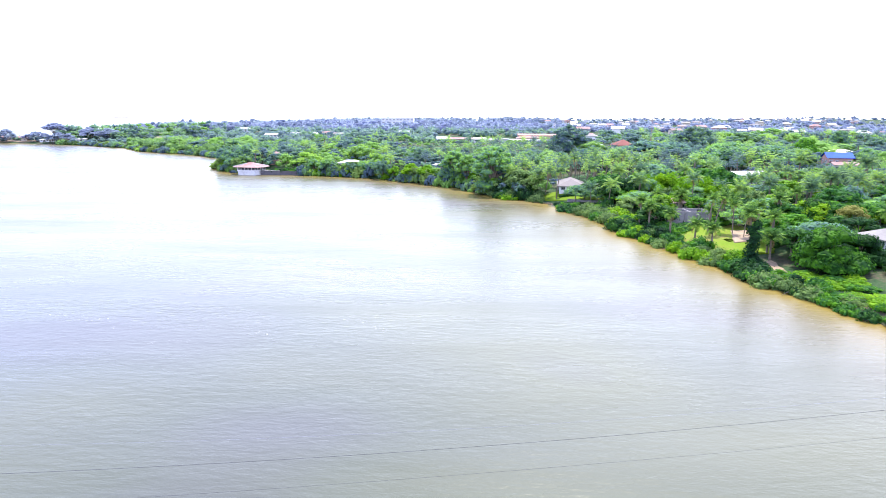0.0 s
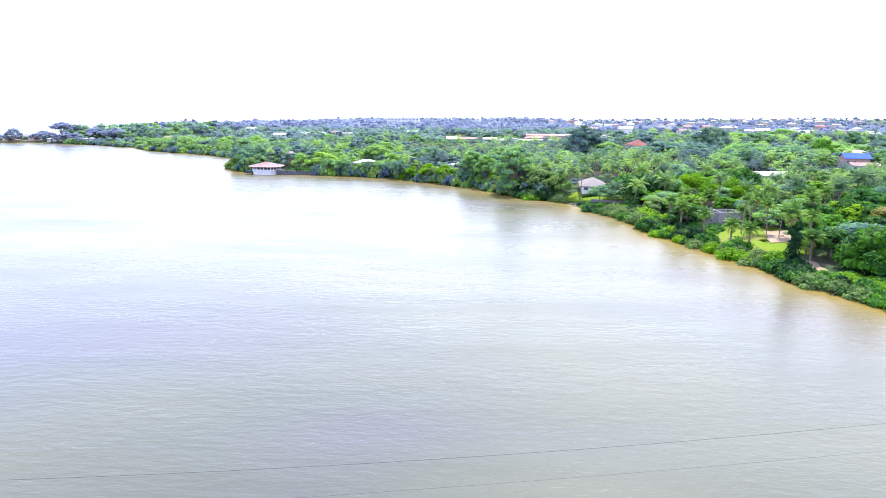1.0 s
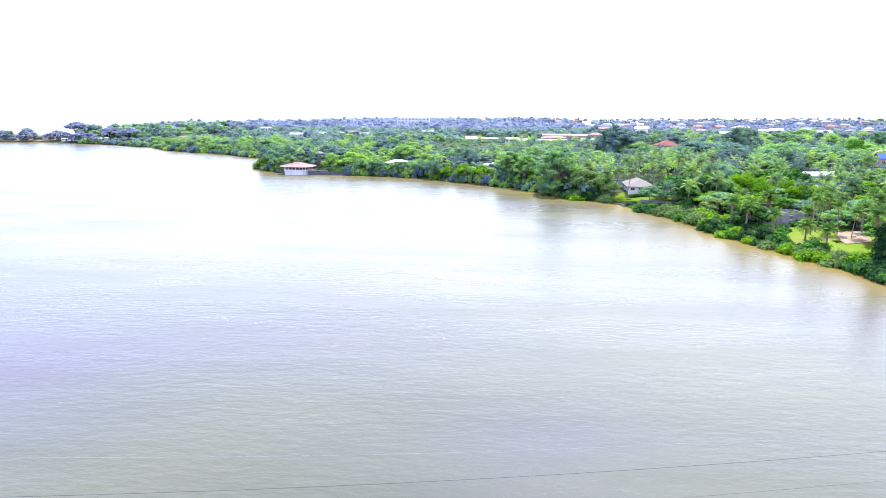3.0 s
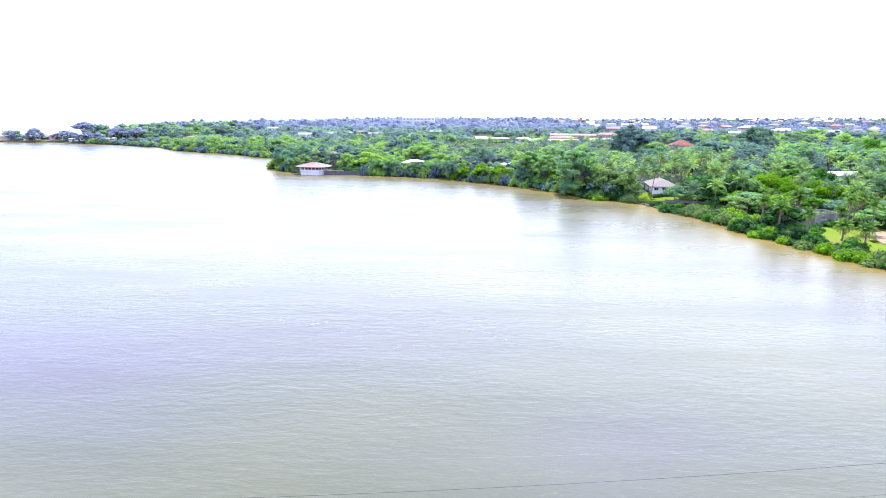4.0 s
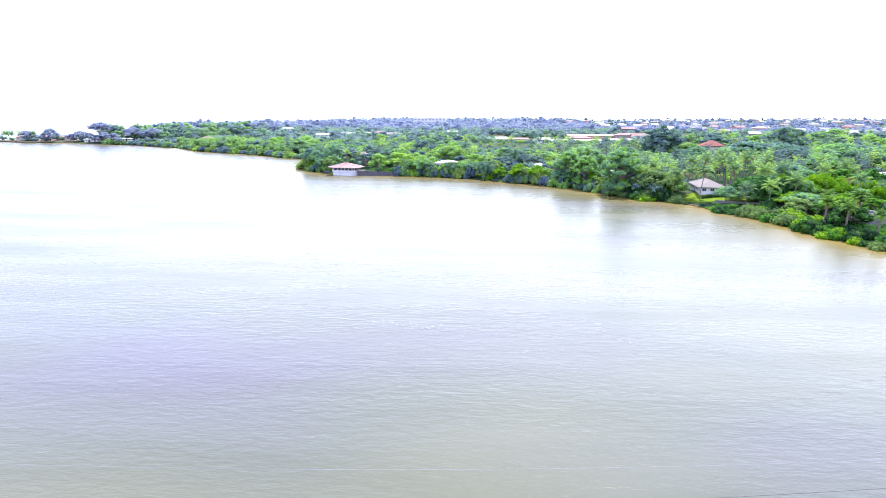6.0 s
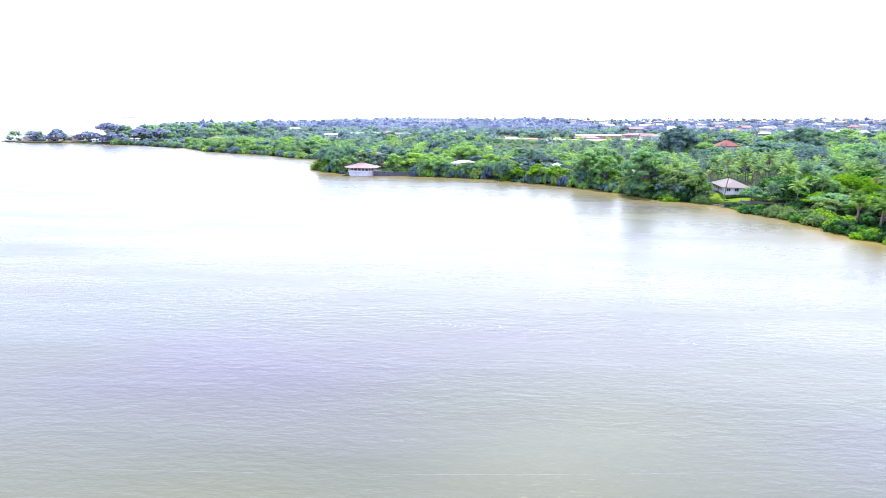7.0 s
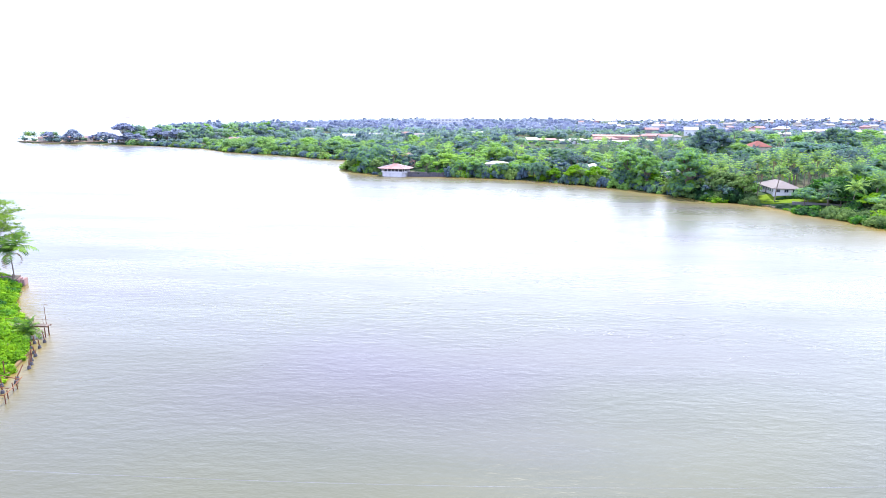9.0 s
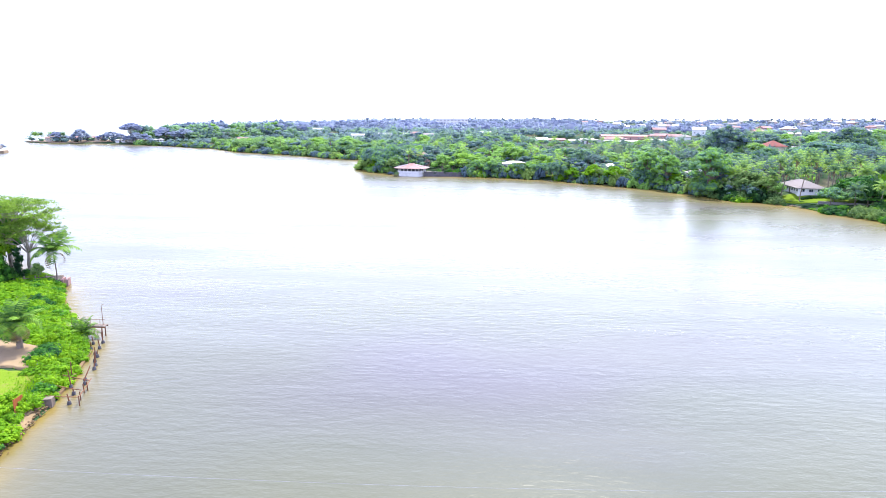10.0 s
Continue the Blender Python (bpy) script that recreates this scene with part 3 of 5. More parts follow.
# vine leaves paled and blued: distance haze painted in
LEAF_HUNG = foliage("leaf_vine_haze", (0.078, 0.135, 0.17), (0.13, 0.265, 0.14), (0.24, 0.45, 0.065), 0.5)
KINDS = {}
for key, made, words in (
    ("big", [broad_tree(15, 9, 30, 90, 0.5, LEAF, base=0.3), broad_tree(16, 8, 28, 90, 0.5, LEAF_DEEP_HAZE, base=0.34)], "tall broad-crowned tree with dense dark green leaves"),
    ("mid", [broad_tree(10, 5, 14, 52, 0.42, LEAF), broad_tree(9, 5.4, 14, 52, 0.42, LEAF_DARK), broad_tree(11, 4.6, 14, 52, 0.42, LEAF), broad_tree(9.5, 5.2, 14, 52, 0.42, LEAF_DEEP_HAZE), broad_tree(10, 5, 14, 52, 0.42, LEAF_MID)], "green broadleaf tree with a rounded uneven crown"),
    ("flat", [broad_tree(10, 7, 20, 60, 0.44, LEAF, base=0.5, flat=0.4), broad_tree(9, 7.4, 20, 60, 0.44, LEAF_DEEP_HAZE, base=0.5, flat=0.38)], "spreading tree with a flat layered green crown"),
    ("dark", [broad_tree(12, 7, 22, 72, 0.46, LEAF_DEEP_HAZE, base=0.25, flat=0.8)], "dense dark green tree with a heavy crown"),
    ("lime", [broad_tree(7, 3.6, 12, 62, 0.32, LEAF_LIME), broad_tree(6, 3.8, 12, 62, 0.32, LEAF_LIME, base=0.25)], "light green young tree with feathery leaves"),
    ("olive", [broad_tree(7, 4, 13, 62, 0.34, LEAF_OLIVE), broad_tree(8, 4.4, 13, 62, 0.34, LEAF_OLIVE)], "grey-green tree with small leaves"),
    ("rust", [broad_tree(8, 4.5, 14, 80, 0.3, LEAF_RUST)], "tree with dry yellow-brown leaves"),
    ("hung", [old_tree(17, 7.6, LEAF_HUNG, 0.8, 44, 0.4), old_tree(14, 6.4, LEAF_DEEP_HAZE, 0.85, 40, 0.4)], "tall tree overgrown with hanging vines down to the water"),
    ("draped", [broad_tree(9, 7.6, 60, 84, 0.33, LEAF_RICH, base=0.3, flat=0.6, drape=0.62)], "wide spreading tree with boughs hanging to the ground"),
    ("dome", [broad_tree(12, 6.6, 34, 95, 0.36, LEAF, base=0.3, flat=0.75)], "round dome-shaped green tree"),
    ("old", [old_tree(19, 12.5, LEAF_OLD, 0.0), old_tree(18, 12.0, LEAF_OLD, 0.35)], "very large old tree with a heavy dark green crown"),
    ("canopy", [old_tree(11, 9.5, LEAF_MID, 0.1, 26, 0.42)], "wide low tree with a light green domed crown"),
    ("wide", [broad_tree(9, 9.5, 52, 76, 0.38, LEAF_RICH, base=0.32, flat=0.55, drape=0.3), broad_tree(9, 8.5, 44, 76, 0.38, LEAF_DARK, base=0.32, flat=0.55, drape=0.35)], "wide spreading tree with deep leafy boughs"),
):
    KINDS[key] = (made, words)
# simpler forms for the crowd behind, most in leaf colours with painted haze
PLAIN = {"big": [broad_tree(13, 9, 17, 34, 0.55, LEAF_MID, base=0.2), broad_tree(12, 8.5, 17, 34, 0.55, LEAF_COOL_HAZE, base=0.2, flat=0.6)], "mid": [broad_tree(10, 5, 8, 24, 0.52, LEAF_MID, base=0.2), broad_tree(9.5, 5, 8, 24, 0.52, LEAF_COOL_HAZE, base=0.2)], "flat": [broad_tree(10, 7.4, 11, 28, 0.54, LEAF_MID, base=0.3, flat=0.55), broad_tree(9.5, 7.6, 11, 28, 0.54, LEAF_COOL_HAZE, base=0.3, flat=0.5)],
    "dark": [broad_tree(12, 7, 11, 28, 0.54, LEAF_COOL_HAZE, base=0.15, flat=0.75, drape=0.25)], "lime": [broad_tree(7, 3.6, 6, 18, 0.5, LEAF_PALE, base=0.2)], "olive": [broad_tree(7, 4, 6, 18, 0.5, LEAF_OLIVE, base=0.2)],
    "small": [broad_tree(8.5, 5.4, 5, 13, 0.8, LEAF_MID, base=0.12), broad_tree(8, 5, 5, 13, 0.8, LEAF_COOL_HAZE, base=0.12), broad_tree(9.5, 5.6, 5, 13, 0.8, LEAF_FAR, base=0.12)],
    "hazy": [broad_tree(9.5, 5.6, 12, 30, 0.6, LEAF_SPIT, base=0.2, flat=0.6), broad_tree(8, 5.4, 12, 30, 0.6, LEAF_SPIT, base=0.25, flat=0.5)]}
KINDS["hazy"] = (PLAIN["hazy"], "tree far off on the spit, pale blue-green from painted haze")
KINDS["small"] = (PLAIN["small"], "distant round green tree among houses")


def tree(kind, x, y, tall=None, wide=1.0, label="", group="trees on the river bank", pick=None, z=None, heap=None, shady=False):
    made, words = KINDS[kind]
    rnd = random.Random(int(x * 13 + y * 7))
    if heap:
        made = PLAIN[kind]
    # shady picks the cooler copies, blue shade painted into their leaves
    if shady and len(made) > 1:
        pick = rnd.randrange(1, len(made))
    # from y = 215 on, take the copies with haze painted in
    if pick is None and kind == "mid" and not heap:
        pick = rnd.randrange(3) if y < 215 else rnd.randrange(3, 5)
    tm, cm = made[rnd.randrange(len(made)) if pick is None else pick]
    own = float(mesh_arrays(cm)[0][:, 2].max())
    k = (tall or own) / own
    w = k * wide
    if heap:
        m = pose(x, y, height(x, y) if z is None else z, 0, 0, rnd.uniform(0, 360)) @ Matrix.Diagonal((w, w, k, 1))
        if kind != "small":
            heap.take(tm, m)
        heap.take(cm, m)
        return None
    ob = thing("tree", pose(x, y, height(x, y) if z is None else z, 0, 0, rnd.uniform(0, 360)), label or words, "tree", group)
    part("trunk", tm, ob, m=Matrix.Diagonal((w, w, k, 1)))
    part("crown", cm, ob, m=Matrix.Diagonal((w, w, k, 1)))
    return ob


def bush_mesh(leaf, r, h, lobes, count, size):
    c = Build()
    for i in range(lobes):
        a, k = 2.4 * i, math.sqrt((i + 0.3) / lobes)
        rr = r * rng.uniform(0.32, 0.5)
        top = h * (1 - 0.5 * k * k) * rng.uniform(0.82, 1.08)
        leaf_lobe(c, (math.cos(a) * r * k * 0.8, math.sin(a) * r * k * 0.8, max(top - rr * 0.8, rr * 0.3)), rr, rr * 0.95, count, size, low=-0.7)
    return c.mesh("foliage", leaf)


def stems_mesh(r, h):
    b = Build()
    for i in range(9):
        a = 2.4 * i
        b.tube([(math.cos(a) * r * 0.12, math.sin(a) * r * 0.12, -0.6), (math.cos(a) * r * 0.3, math.sin(a) * r * 0.3, h * 0.35), (math.cos(a) * r * 0.6, math.sin(a) * r * 0.6, h * 0.65)], [0.07, 0.05, 0.02], 4, False)
    return b.mesh("stem", BARK)


STEMS = stems_mesh(3, 3)
BUSHES = {"green": [bush_mesh(LEAF, 3, 3, 11, 44, 0.34), bush_mesh(LEAF, 3, 2.6, 11, 44, 0.34)], "dark": [bush_mesh(LEAF_DARK, 3, 3, 11, 44, 0.34)],
    "lime": [bush_mesh(LEAF_LIME, 3, 2.8, 11, 44, 0.32), bush_mesh(LEAF_LIME, 3, 2.4, 11, 44, 0.32)], "olive": [bush_mesh(LEAF_OLIVE, 3, 3, 12, 62, 0.28)]}
BUSHES_PLAIN = {"green": [bush_mesh(LEAF_MID, 3, 3, 7, 20, 0.54)], "dark": [bush_mesh(LEAF_COOL_HAZE, 3, 3, 7, 26, 0.5)], "lime": [bush_mesh(LEAF_PALE, 3, 2.8, 7, 26, 0.5)], "olive": [bush_mesh(LEAF_OLIVE, 3, 3, 7, 26, 0.5)]}
BUSH_WORDS = {"green": "leafy green shrub at the water's edge", "dark": "dense dark green shrub on the bank", "lime": "bright green low shrub on the bank", "olive": "rounded grey-green mangrove bush standing in the shallows"}


def bush(kind, x, y, r=3.0, h=3.0, label="", z=None, group="shrubs along the shore", heap=None):
    rnd = random.Random(int(x * 19 + y * 5))
    zz = height(x, y) if z is None else z
    if heap:
        heap.take(rnd.choice(BUSHES_PLAIN[kind]), pose(x, y, max(zz, -0.5), 0, 0, rnd.uniform(0, 360)) @ Matrix.Diagonal((r / 3, r / 3, h / 3, 1)))
        return None
    ob = thing("shrub", pose(x, y, max(zz, -0.5), 0, 0, rnd.uniform(0, 360)), label or BUSH_WORDS[kind], "shrub", group)
    m = Matrix.Diagonal((r / 3, r / 3, h / 3, 1))
    part("stem", STEMS, ob, m=m)
    part("foliage", rnd.choice(BUSHES[kind]), ob, m=m)
    return ob


def bamboo_mesh():
    """Plumes of a bamboo clump: arching canes feathered with light leaves."""
    cane, leaf = Build(), Build()
    for i in range(22):
        a, out = 2.4 * i, rng.uniform(0.8, 3.6)
        h = rng.uniform(7, 10)
        pts = [np.array([math.cos(a) * out * k * k, math.sin(a) * out * k * k, -0.4 + h * k - 1.4 * k ** 4]) for k in np.linspace(0, 1, 7)]
        cane.tube(pts, np.linspace(0.07, 0.02, 7), 4, False)
        for k in np.linspace(0.3, 1, 16):
            q = np.array([math.cos(a) * out * k * k, math.sin(a) * out * k * k, -0.4 + h * k - 1.4 * k ** 4])
            n = 15
            c = q + rng.normal(size=(n, 3)) * 0.46
            leaf_quads(leaf, c, unit(rng.normal(size=(n, 3)) + (0, 0, 0.7)), 0.42, 0.3)
    return cane.mesh("canes", BARK_PALE), leaf.mesh("leaves", LEAF_LIME)


BAMBOO = bamboo_mesh()


def bamboo(x, y, tall=9.0):
    ob = thing("bamboo_clump", pose(x, y, height(x, y), 0, 0, x * 40), "tall light green bamboo clump with feathery arching canes", "bamboo", "bamboo clumps")
    for name, me in zip(("canes", "leaves"), BAMBOO):
        part(name, me, ob, m=Matrix.Scale(tall / 9, 4))


# ---- houses ----
def roof_hip(w, d, h, over=0.6, ridge=None, thick=0.14):
    """A hipped roof on a plan w by d, its eaves at z = 0; ridge is its length along x."""
    b = Build()
    W, D = w / 2 + over, d / 2 + over
    r = max(w - d, 0) / 2 if ridge is None else ridge / 2
    r = max(r, 0.05)
    v = [(-W, -D, 0), (W, -D, 0), (W, D, 0), (-W, D, 0), (-r, 0, h), (r, 0, h)]
    low = [(x, y, z - thick) for x, y, z in v[:4]]
    b.add(v + low, [(0, 1, 5, 4), (1, 2, 5), (2, 3, 4, 5), (3, 0, 4), (0, 6, 7, 1), (1, 7, 8, 2), (2, 8, 9, 3), (3, 9, 6, 0), (9, 8, 7, 6)])
    return b


def roof_gable(w, d, h, over=0.5, thick=0.1):
    b = Build()
    W, D = w / 2 + over, d / 2 + over
    for s in (-1, 1):
        v = [(-W, s * D, -0.1), (W, s * D, -0.1), (W, 0, h), (-W, 0, h)]
        v += [(x, y, z - thick) for x, y, z in v]
        b.add(v, [(0, 1, 2, 3), (7, 6, 5, 4), (0, 4, 5, 1), (1, 5, 6, 2), (2, 6, 7, 3), (3, 7, 4, 0)])
    return b


def wall_ring(w, d, h, gable=0.0):
    b = Build()
    W, D = w / 2, d / 2
    b.add([(-W, -D, -2.5), (W, -D, -2.5), (W, D, -2.5), (-W, D, -2.5), (-W, -D, h), (W, -D, h), (W, D, h), (-W, D, h)], [(0, 1, 5, 4), (1, 2, 6, 5), (2, 3, 7, 6), (3, 0, 4, 7), (4, 5, 6, 7)])
    if gable:
        b.add([(-W, -D, h), (-W, D, h), (-W, 0, h + gable), (W, -D, h), (W, D, h), (W, 0, h + gable)], [(0, 2, 1), (3, 4, 5)])
    return b


PANE_CACHE = {}


def window_meshes(w, h, frame_mat):
    key = (round(w, 2), round(h, 2), frame_mat.name)
    if key not in PANE_CACHE:
        f = Build()
        t = 0.12
        f.box(-w / 2, -0.1, 0, -w / 2 + t, 0.02, h).box(w / 2 - t, -0.1, 0, w / 2, 0.02, h).box(-w / 2 + t, -0.1, h - t, w / 2 - t, 0.02, h).box(-w / 2 + t, -0.1, 0, w / 2 - t, 0.02, t)
        f.box(-0.04, -0.07, t, 0.04, 0.02, h - t)
        p = Build().box(-w / 2 + t, -0.03, t, w / 2 - t, 0.015, h - t)
        PANE_CACHE[key] = f.mesh("window_frame", frame_mat), p.mesh("pane", GLASS_DARK)
    return PANE_CACHE[key]


def house(x, y, turn, w, d, h, rise, roof_mat, wall_mat, label, shape="hip", z=None, windows=3, storeys=1, name="house", group="", over=0.7, frame_mat=None):
    zz = height(x, y) if z is None else z
    ob = thing(name, pose(x, y, zz, 0, 0, turn), label, "house" if name == "house" else "building", group)
    part("wall", wall_ring(w, d, h, rise if shape == "gable" else 0).mesh("wall", wall_mat), ob)
    rf = roof_gable(w, d, rise, over) if shape == "gable" else roof_hip(w, d, rise, over)
    part("roof", rf.mesh("roof", roof_mat), ob, m=Matrix.Translation((0, 0, h + 0.12)))
    f, p = window_meshes(min(1.5, w / (windows + 1)), 1.2, frame_mat or WHITE)
    for s in range(storeys):
        zl = h / storeys * s + h / storeys * 0.36
        for side, length, off in ((0, w, d / 2), (90, d, w / 2), (-90, d, w / 2)):
            n = windows if side == 0 else max(1, windows // 2)
            for i in range(n):
                u = length * ((i + 0.5) / n - 0.5)
                if side == 0 and s == 0 and i == n // 2 and n > 1:
                    dm = Build().box(-0.5, -0.06, -0.3, 0.5, 0.02, 2.05).mesh("door", TIMBER)
                    part("door", dm, ob, m=pose(u, -off, 0.0))
                    continue
                wob = part("window", f, ob, m=pose(0, 0, 0, 0, 0, side) @ pose(u, -off, zl))
                part("pane", p, wob)
    return ob


# ---- buildings on the river bank ----
def pavilion():
    """Eight-sided white river pavilion with open window bays and a faded rose hipped roof."""
    ob = thing("pavilion", pose(-109.0, 307.0, 0, 0, 0, -9) @ Matrix.Scale(0.84, 4), "white eight-sided pavilion with a faded rose roof over the water", "pavilion")

    def ring(rx, ry):
        cut = 0.5
        return [(-rx, -ry * cut), (-rx * 0.74, -ry), (rx * 0.74, -ry), (rx, -ry * cut), (rx, ry * cut), (rx * 0.74, ry), (-rx * 0.74, ry), (-rx, ry * cut)]

    def band(rx, ry, z0, z1, mat, name, label=""):
        lo, hi = [(*p, z0) for p in ring(rx, ry)], [(*p, z1) for p in ring(rx, ry)]
        faces = [(i, (i + 1) % 8, 8 + (i + 1) % 8, 8 + i) for i in range(8)] + [tuple(range(8, 16)), tuple(range(7, -1, -1))]
        return part(name, Build().add(lo + hi, faces).mesh(name, mat), ob, label)

    band(7.3, 6.0, -1.0, 2.15, WHITE, "base_wall")
    band(7.9, 6.5, 2.15, 2.45, WHITE, "floor_slab")
    band(7.6, 6.2, 4.35, 4.75, WHITE, "lintel")
    # dark stone core paints in the shade behind the open bays
    band(5.9, 4.6, 2.45, 4.35, STONE, "inner_wall", "dark stone inner wall standing for the shaded interior")
    r = ring(7.55, 6.15)
    post = Build().box(-0.17, -0.17, 2.45, 0.17, 0.17, 4.35).mesh("post", WHITE)
    for (ax, ay), (bx, by) in zip(r, r[1:] + r[:1]):
        n = max(1, round(math.hypot(bx - ax, by - ay) / 2.2))
        for i in range(n):
            part("post", post, ob, m=pose(ax + (bx - ax) * i / n, ay + (by - ay) * i / n, 0))
        a, b = Vector((ax, ay, 0)), Vector((bx, by, 0))
        q = (b - a).length
        rail = Build().box(0, -0.06, 2.45, q, 0.06, 3.05).mesh("parapet", WHITE)
        part("parapet", rail, ob, m=pose(ax, ay, 0, 0, 0, math.degrees(math.atan2(by - ay, bx - ax))))
    b = Build()
    e, t = [(*p, 4.75) for p in ring(10.0, 7.7)], [(*p, 6.55) for p in ring(2.6, 1.3)]
    lowr = [(x, y, 4.6) for x, y, z in e]
    b.add(lowr + e + t, [(i, (i + 1) % 8, 8 + (i + 1) % 8, 8 + i) for i in range(8)] + [(8 + i, 8 + (i + 1) % 8, 16 + (i + 1) % 8, 16 + i) for i in range(8)] + [tuple(range(16, 24)), tuple(range(7, -1, -1))])
    part("roof", b.mesh("roof", ROOF_ROSE), ob, "faded rose sheet roof")
    hips = Build()
    for p, q in zip(e, t):
        hips.tube([(p[0], p[1], p[2] + 0.05), (q[0], q[1], q[2] + 0.05)], [0.16, 0.16], 5)
    part("hip_cap", hips.mesh("hip_cap", ZINC_WHITE), ob, "pale ridge caps")
    cap = Build()
    cap.add([(-2.7, -1.4, 6.5), (2.7, -1.4, 6.5), (2.7, 1.4, 6.5), (-2.7, 1.4, 6.5), (-1.4, 0, 7.2), (1.4, 0, 7.2)], [(0, 1, 5, 4), (1, 2, 5), (2, 3, 4, 5), (3, 0, 4), (3, 2, 1, 0)])
    part("roof_lantern", cap.mesh("roof_lantern", ROOF_ROSE), ob)


pavilion()
quay = thing("quay_wall", pose(-102.8, 302.6, 0, 0, 0, 3), "dark weathered stone quay wall beside the pavilion", "wall")
for i in range(9):
    part("masonry", Build().box(i * 2.4 + 0.02, 0.05 * (i % 3), -1.5, i * 2.4 + 2.38, 1.4, 2.1 + 0.12 * (i % 2)).mesh("masonry", STONE), quay)
part("coping", Build().box(-0.1, -0.06, 2.22, 9.6, 1.5, 2.36).mesh("coping", CONCRETE), quay, "stained concrete coping")
house(-105, 336, 12, 6, 6, 5.2, 1.7, ROOF_ROSE, PINK, "two-storey pink house with a rose hipped roof behind the pavilion", storeys=2)
house(-58.5, 308, -4, 11, 6.5, 2.6, 1.3, ZINC_WHITE, WHITE, "low white bungalow with a white sheet roof among palms", windows=5, z=3.7)
house(-12, 303, 0, 9, 7, 3.0, 1.5, ZINC_WHITE, CREAM, "small cream house with a white roof behind palms")
house(17, 270, 8, 8, 7, 3.4, 1.8, ROOF_GREY, WHITE, "white house with a grey roof hidden among trees")
house(38.2, 227.6, 262, 15.5, 8.2, 2.15, 2.2, ROOF_PALE, WHITE, "white riverside bungalow with a pale grey hipped roof on a lawn", windows=7, z=3.4, over=0.9)
house(64, 187, 10, 5, 5, 2.6, 1.0, ROOF_ROSE, CONCRETE, "small hut with a rose sheet roof among shrubs", shape="gable", windows=1)
house(104.0, 231, 12, 13.5, 8, 3.0, 1.1, ZINC_WHITE, WHITE, "white house with a broad white sheet roof", shape="gable", windows=4, z=6.6)
house(176, 300, -10, 10.5, 8, 3.6, 2.2, ROOF_BLUE, PINK, "house with a bright blue sheet roof", shape="gable", windows=4, z=8.0)
house(191, 321, -8, 11, 8, 3.4, 1.8, CREAM, CREAM, "cream house with a sand-coloured sheet roof beside the blue-roofed house", shape="gable")
house(168, 280, -6, 11, 6, 2.8, 1.1, ROOF_ROSE, WHITE, "long low house with a rusty rose sheet roof", shape="gable", windows=5)
house(198, 338, 5, 17, 9, 4.0, 1.8, CREAM, CREAM, "tan house with a sand-coloured roof", windows=4)
house(90, 130, 12, 10, 8, 2.2, 2.1, ROOF_GREY, WHITE, "white house with a grey zinc roof behind a large tree", shape="hip", windows=4, z=3.7)
house(86.8, 349, 6, 10, 9, 5.0, 3.0, ROOF_RED, CREAM, "house with a red hipped roof", windows=4)
house(70, 350, 0, 9, 8, 6.0, 1.2, ZINC_WHITE, WHITE, "two-storey white house with a pale roof beside the red roof", storeys=2)
house(102, 347, 0, 11, 7, 3.2, 1.3, ZINC_WHITE, WHITE, "white house with a white roof near the mast", shape="gable")
for x, y, w, m, wm, words in ((-4, 552, 22, ROOF_ROSE, PINK, "long pink shed with a faded rose roof"), (22, 556, 20, ZINC_WHITE, WHITE, "long white shed with a pale sheet roof"), (56, 560, 34, ZINC_WHITE, WHITE, "long white shed with a pale sheet roof"),
        (88, 552, 20, ZINC_WHITE, WHITE, "long white shed with a pale sheet roof"), (72, 596, 46, PINK, PINK, "long low pink building with a flat rose roof")):
    house(x, y, 1, w, 9, 3.4, 1.2, m, wm, words, shape="gable", windows=6, z=height(x, y) - 0.3, name="shed", group="row of long sheds")
hall = thing("arched_hall", pose(34.5, 549, height(34.5, 549) - 0.4), "white hall with a round vaulted roof", "building")
part("wall", wall_ring(15, 9, 3.0).mesh("wall", WHITE), hall)
arch = Build()
arch.add([(math.cos(math.pi * k / 10) * 7.8, y, 3.0 + math.sin(math.pi * k / 10) * 2.6) for y in (-4.9, 4.9) for k in range(11)], [(k, k + 1, 12 + k, 11 + k) for k in range(10)] + [tuple(range(10, -1, -1)), tuple(range(11, 22))])
part("roof", arch.mesh("roof", ZINC_WHITE), hall, "white vaulted sheet roof")
for x, y, w, m in ((58, 582, 26, ROOF_ROSE), (104, 590, 26, ROOF_ROSE)):
    house(x, y, 2, w * 0.85, 10, 3.0, 1.8, m, PINK, "long school building with pink walls and a faded red roof", windows=8, name="long_building", group="row of long red-roofed buildings")


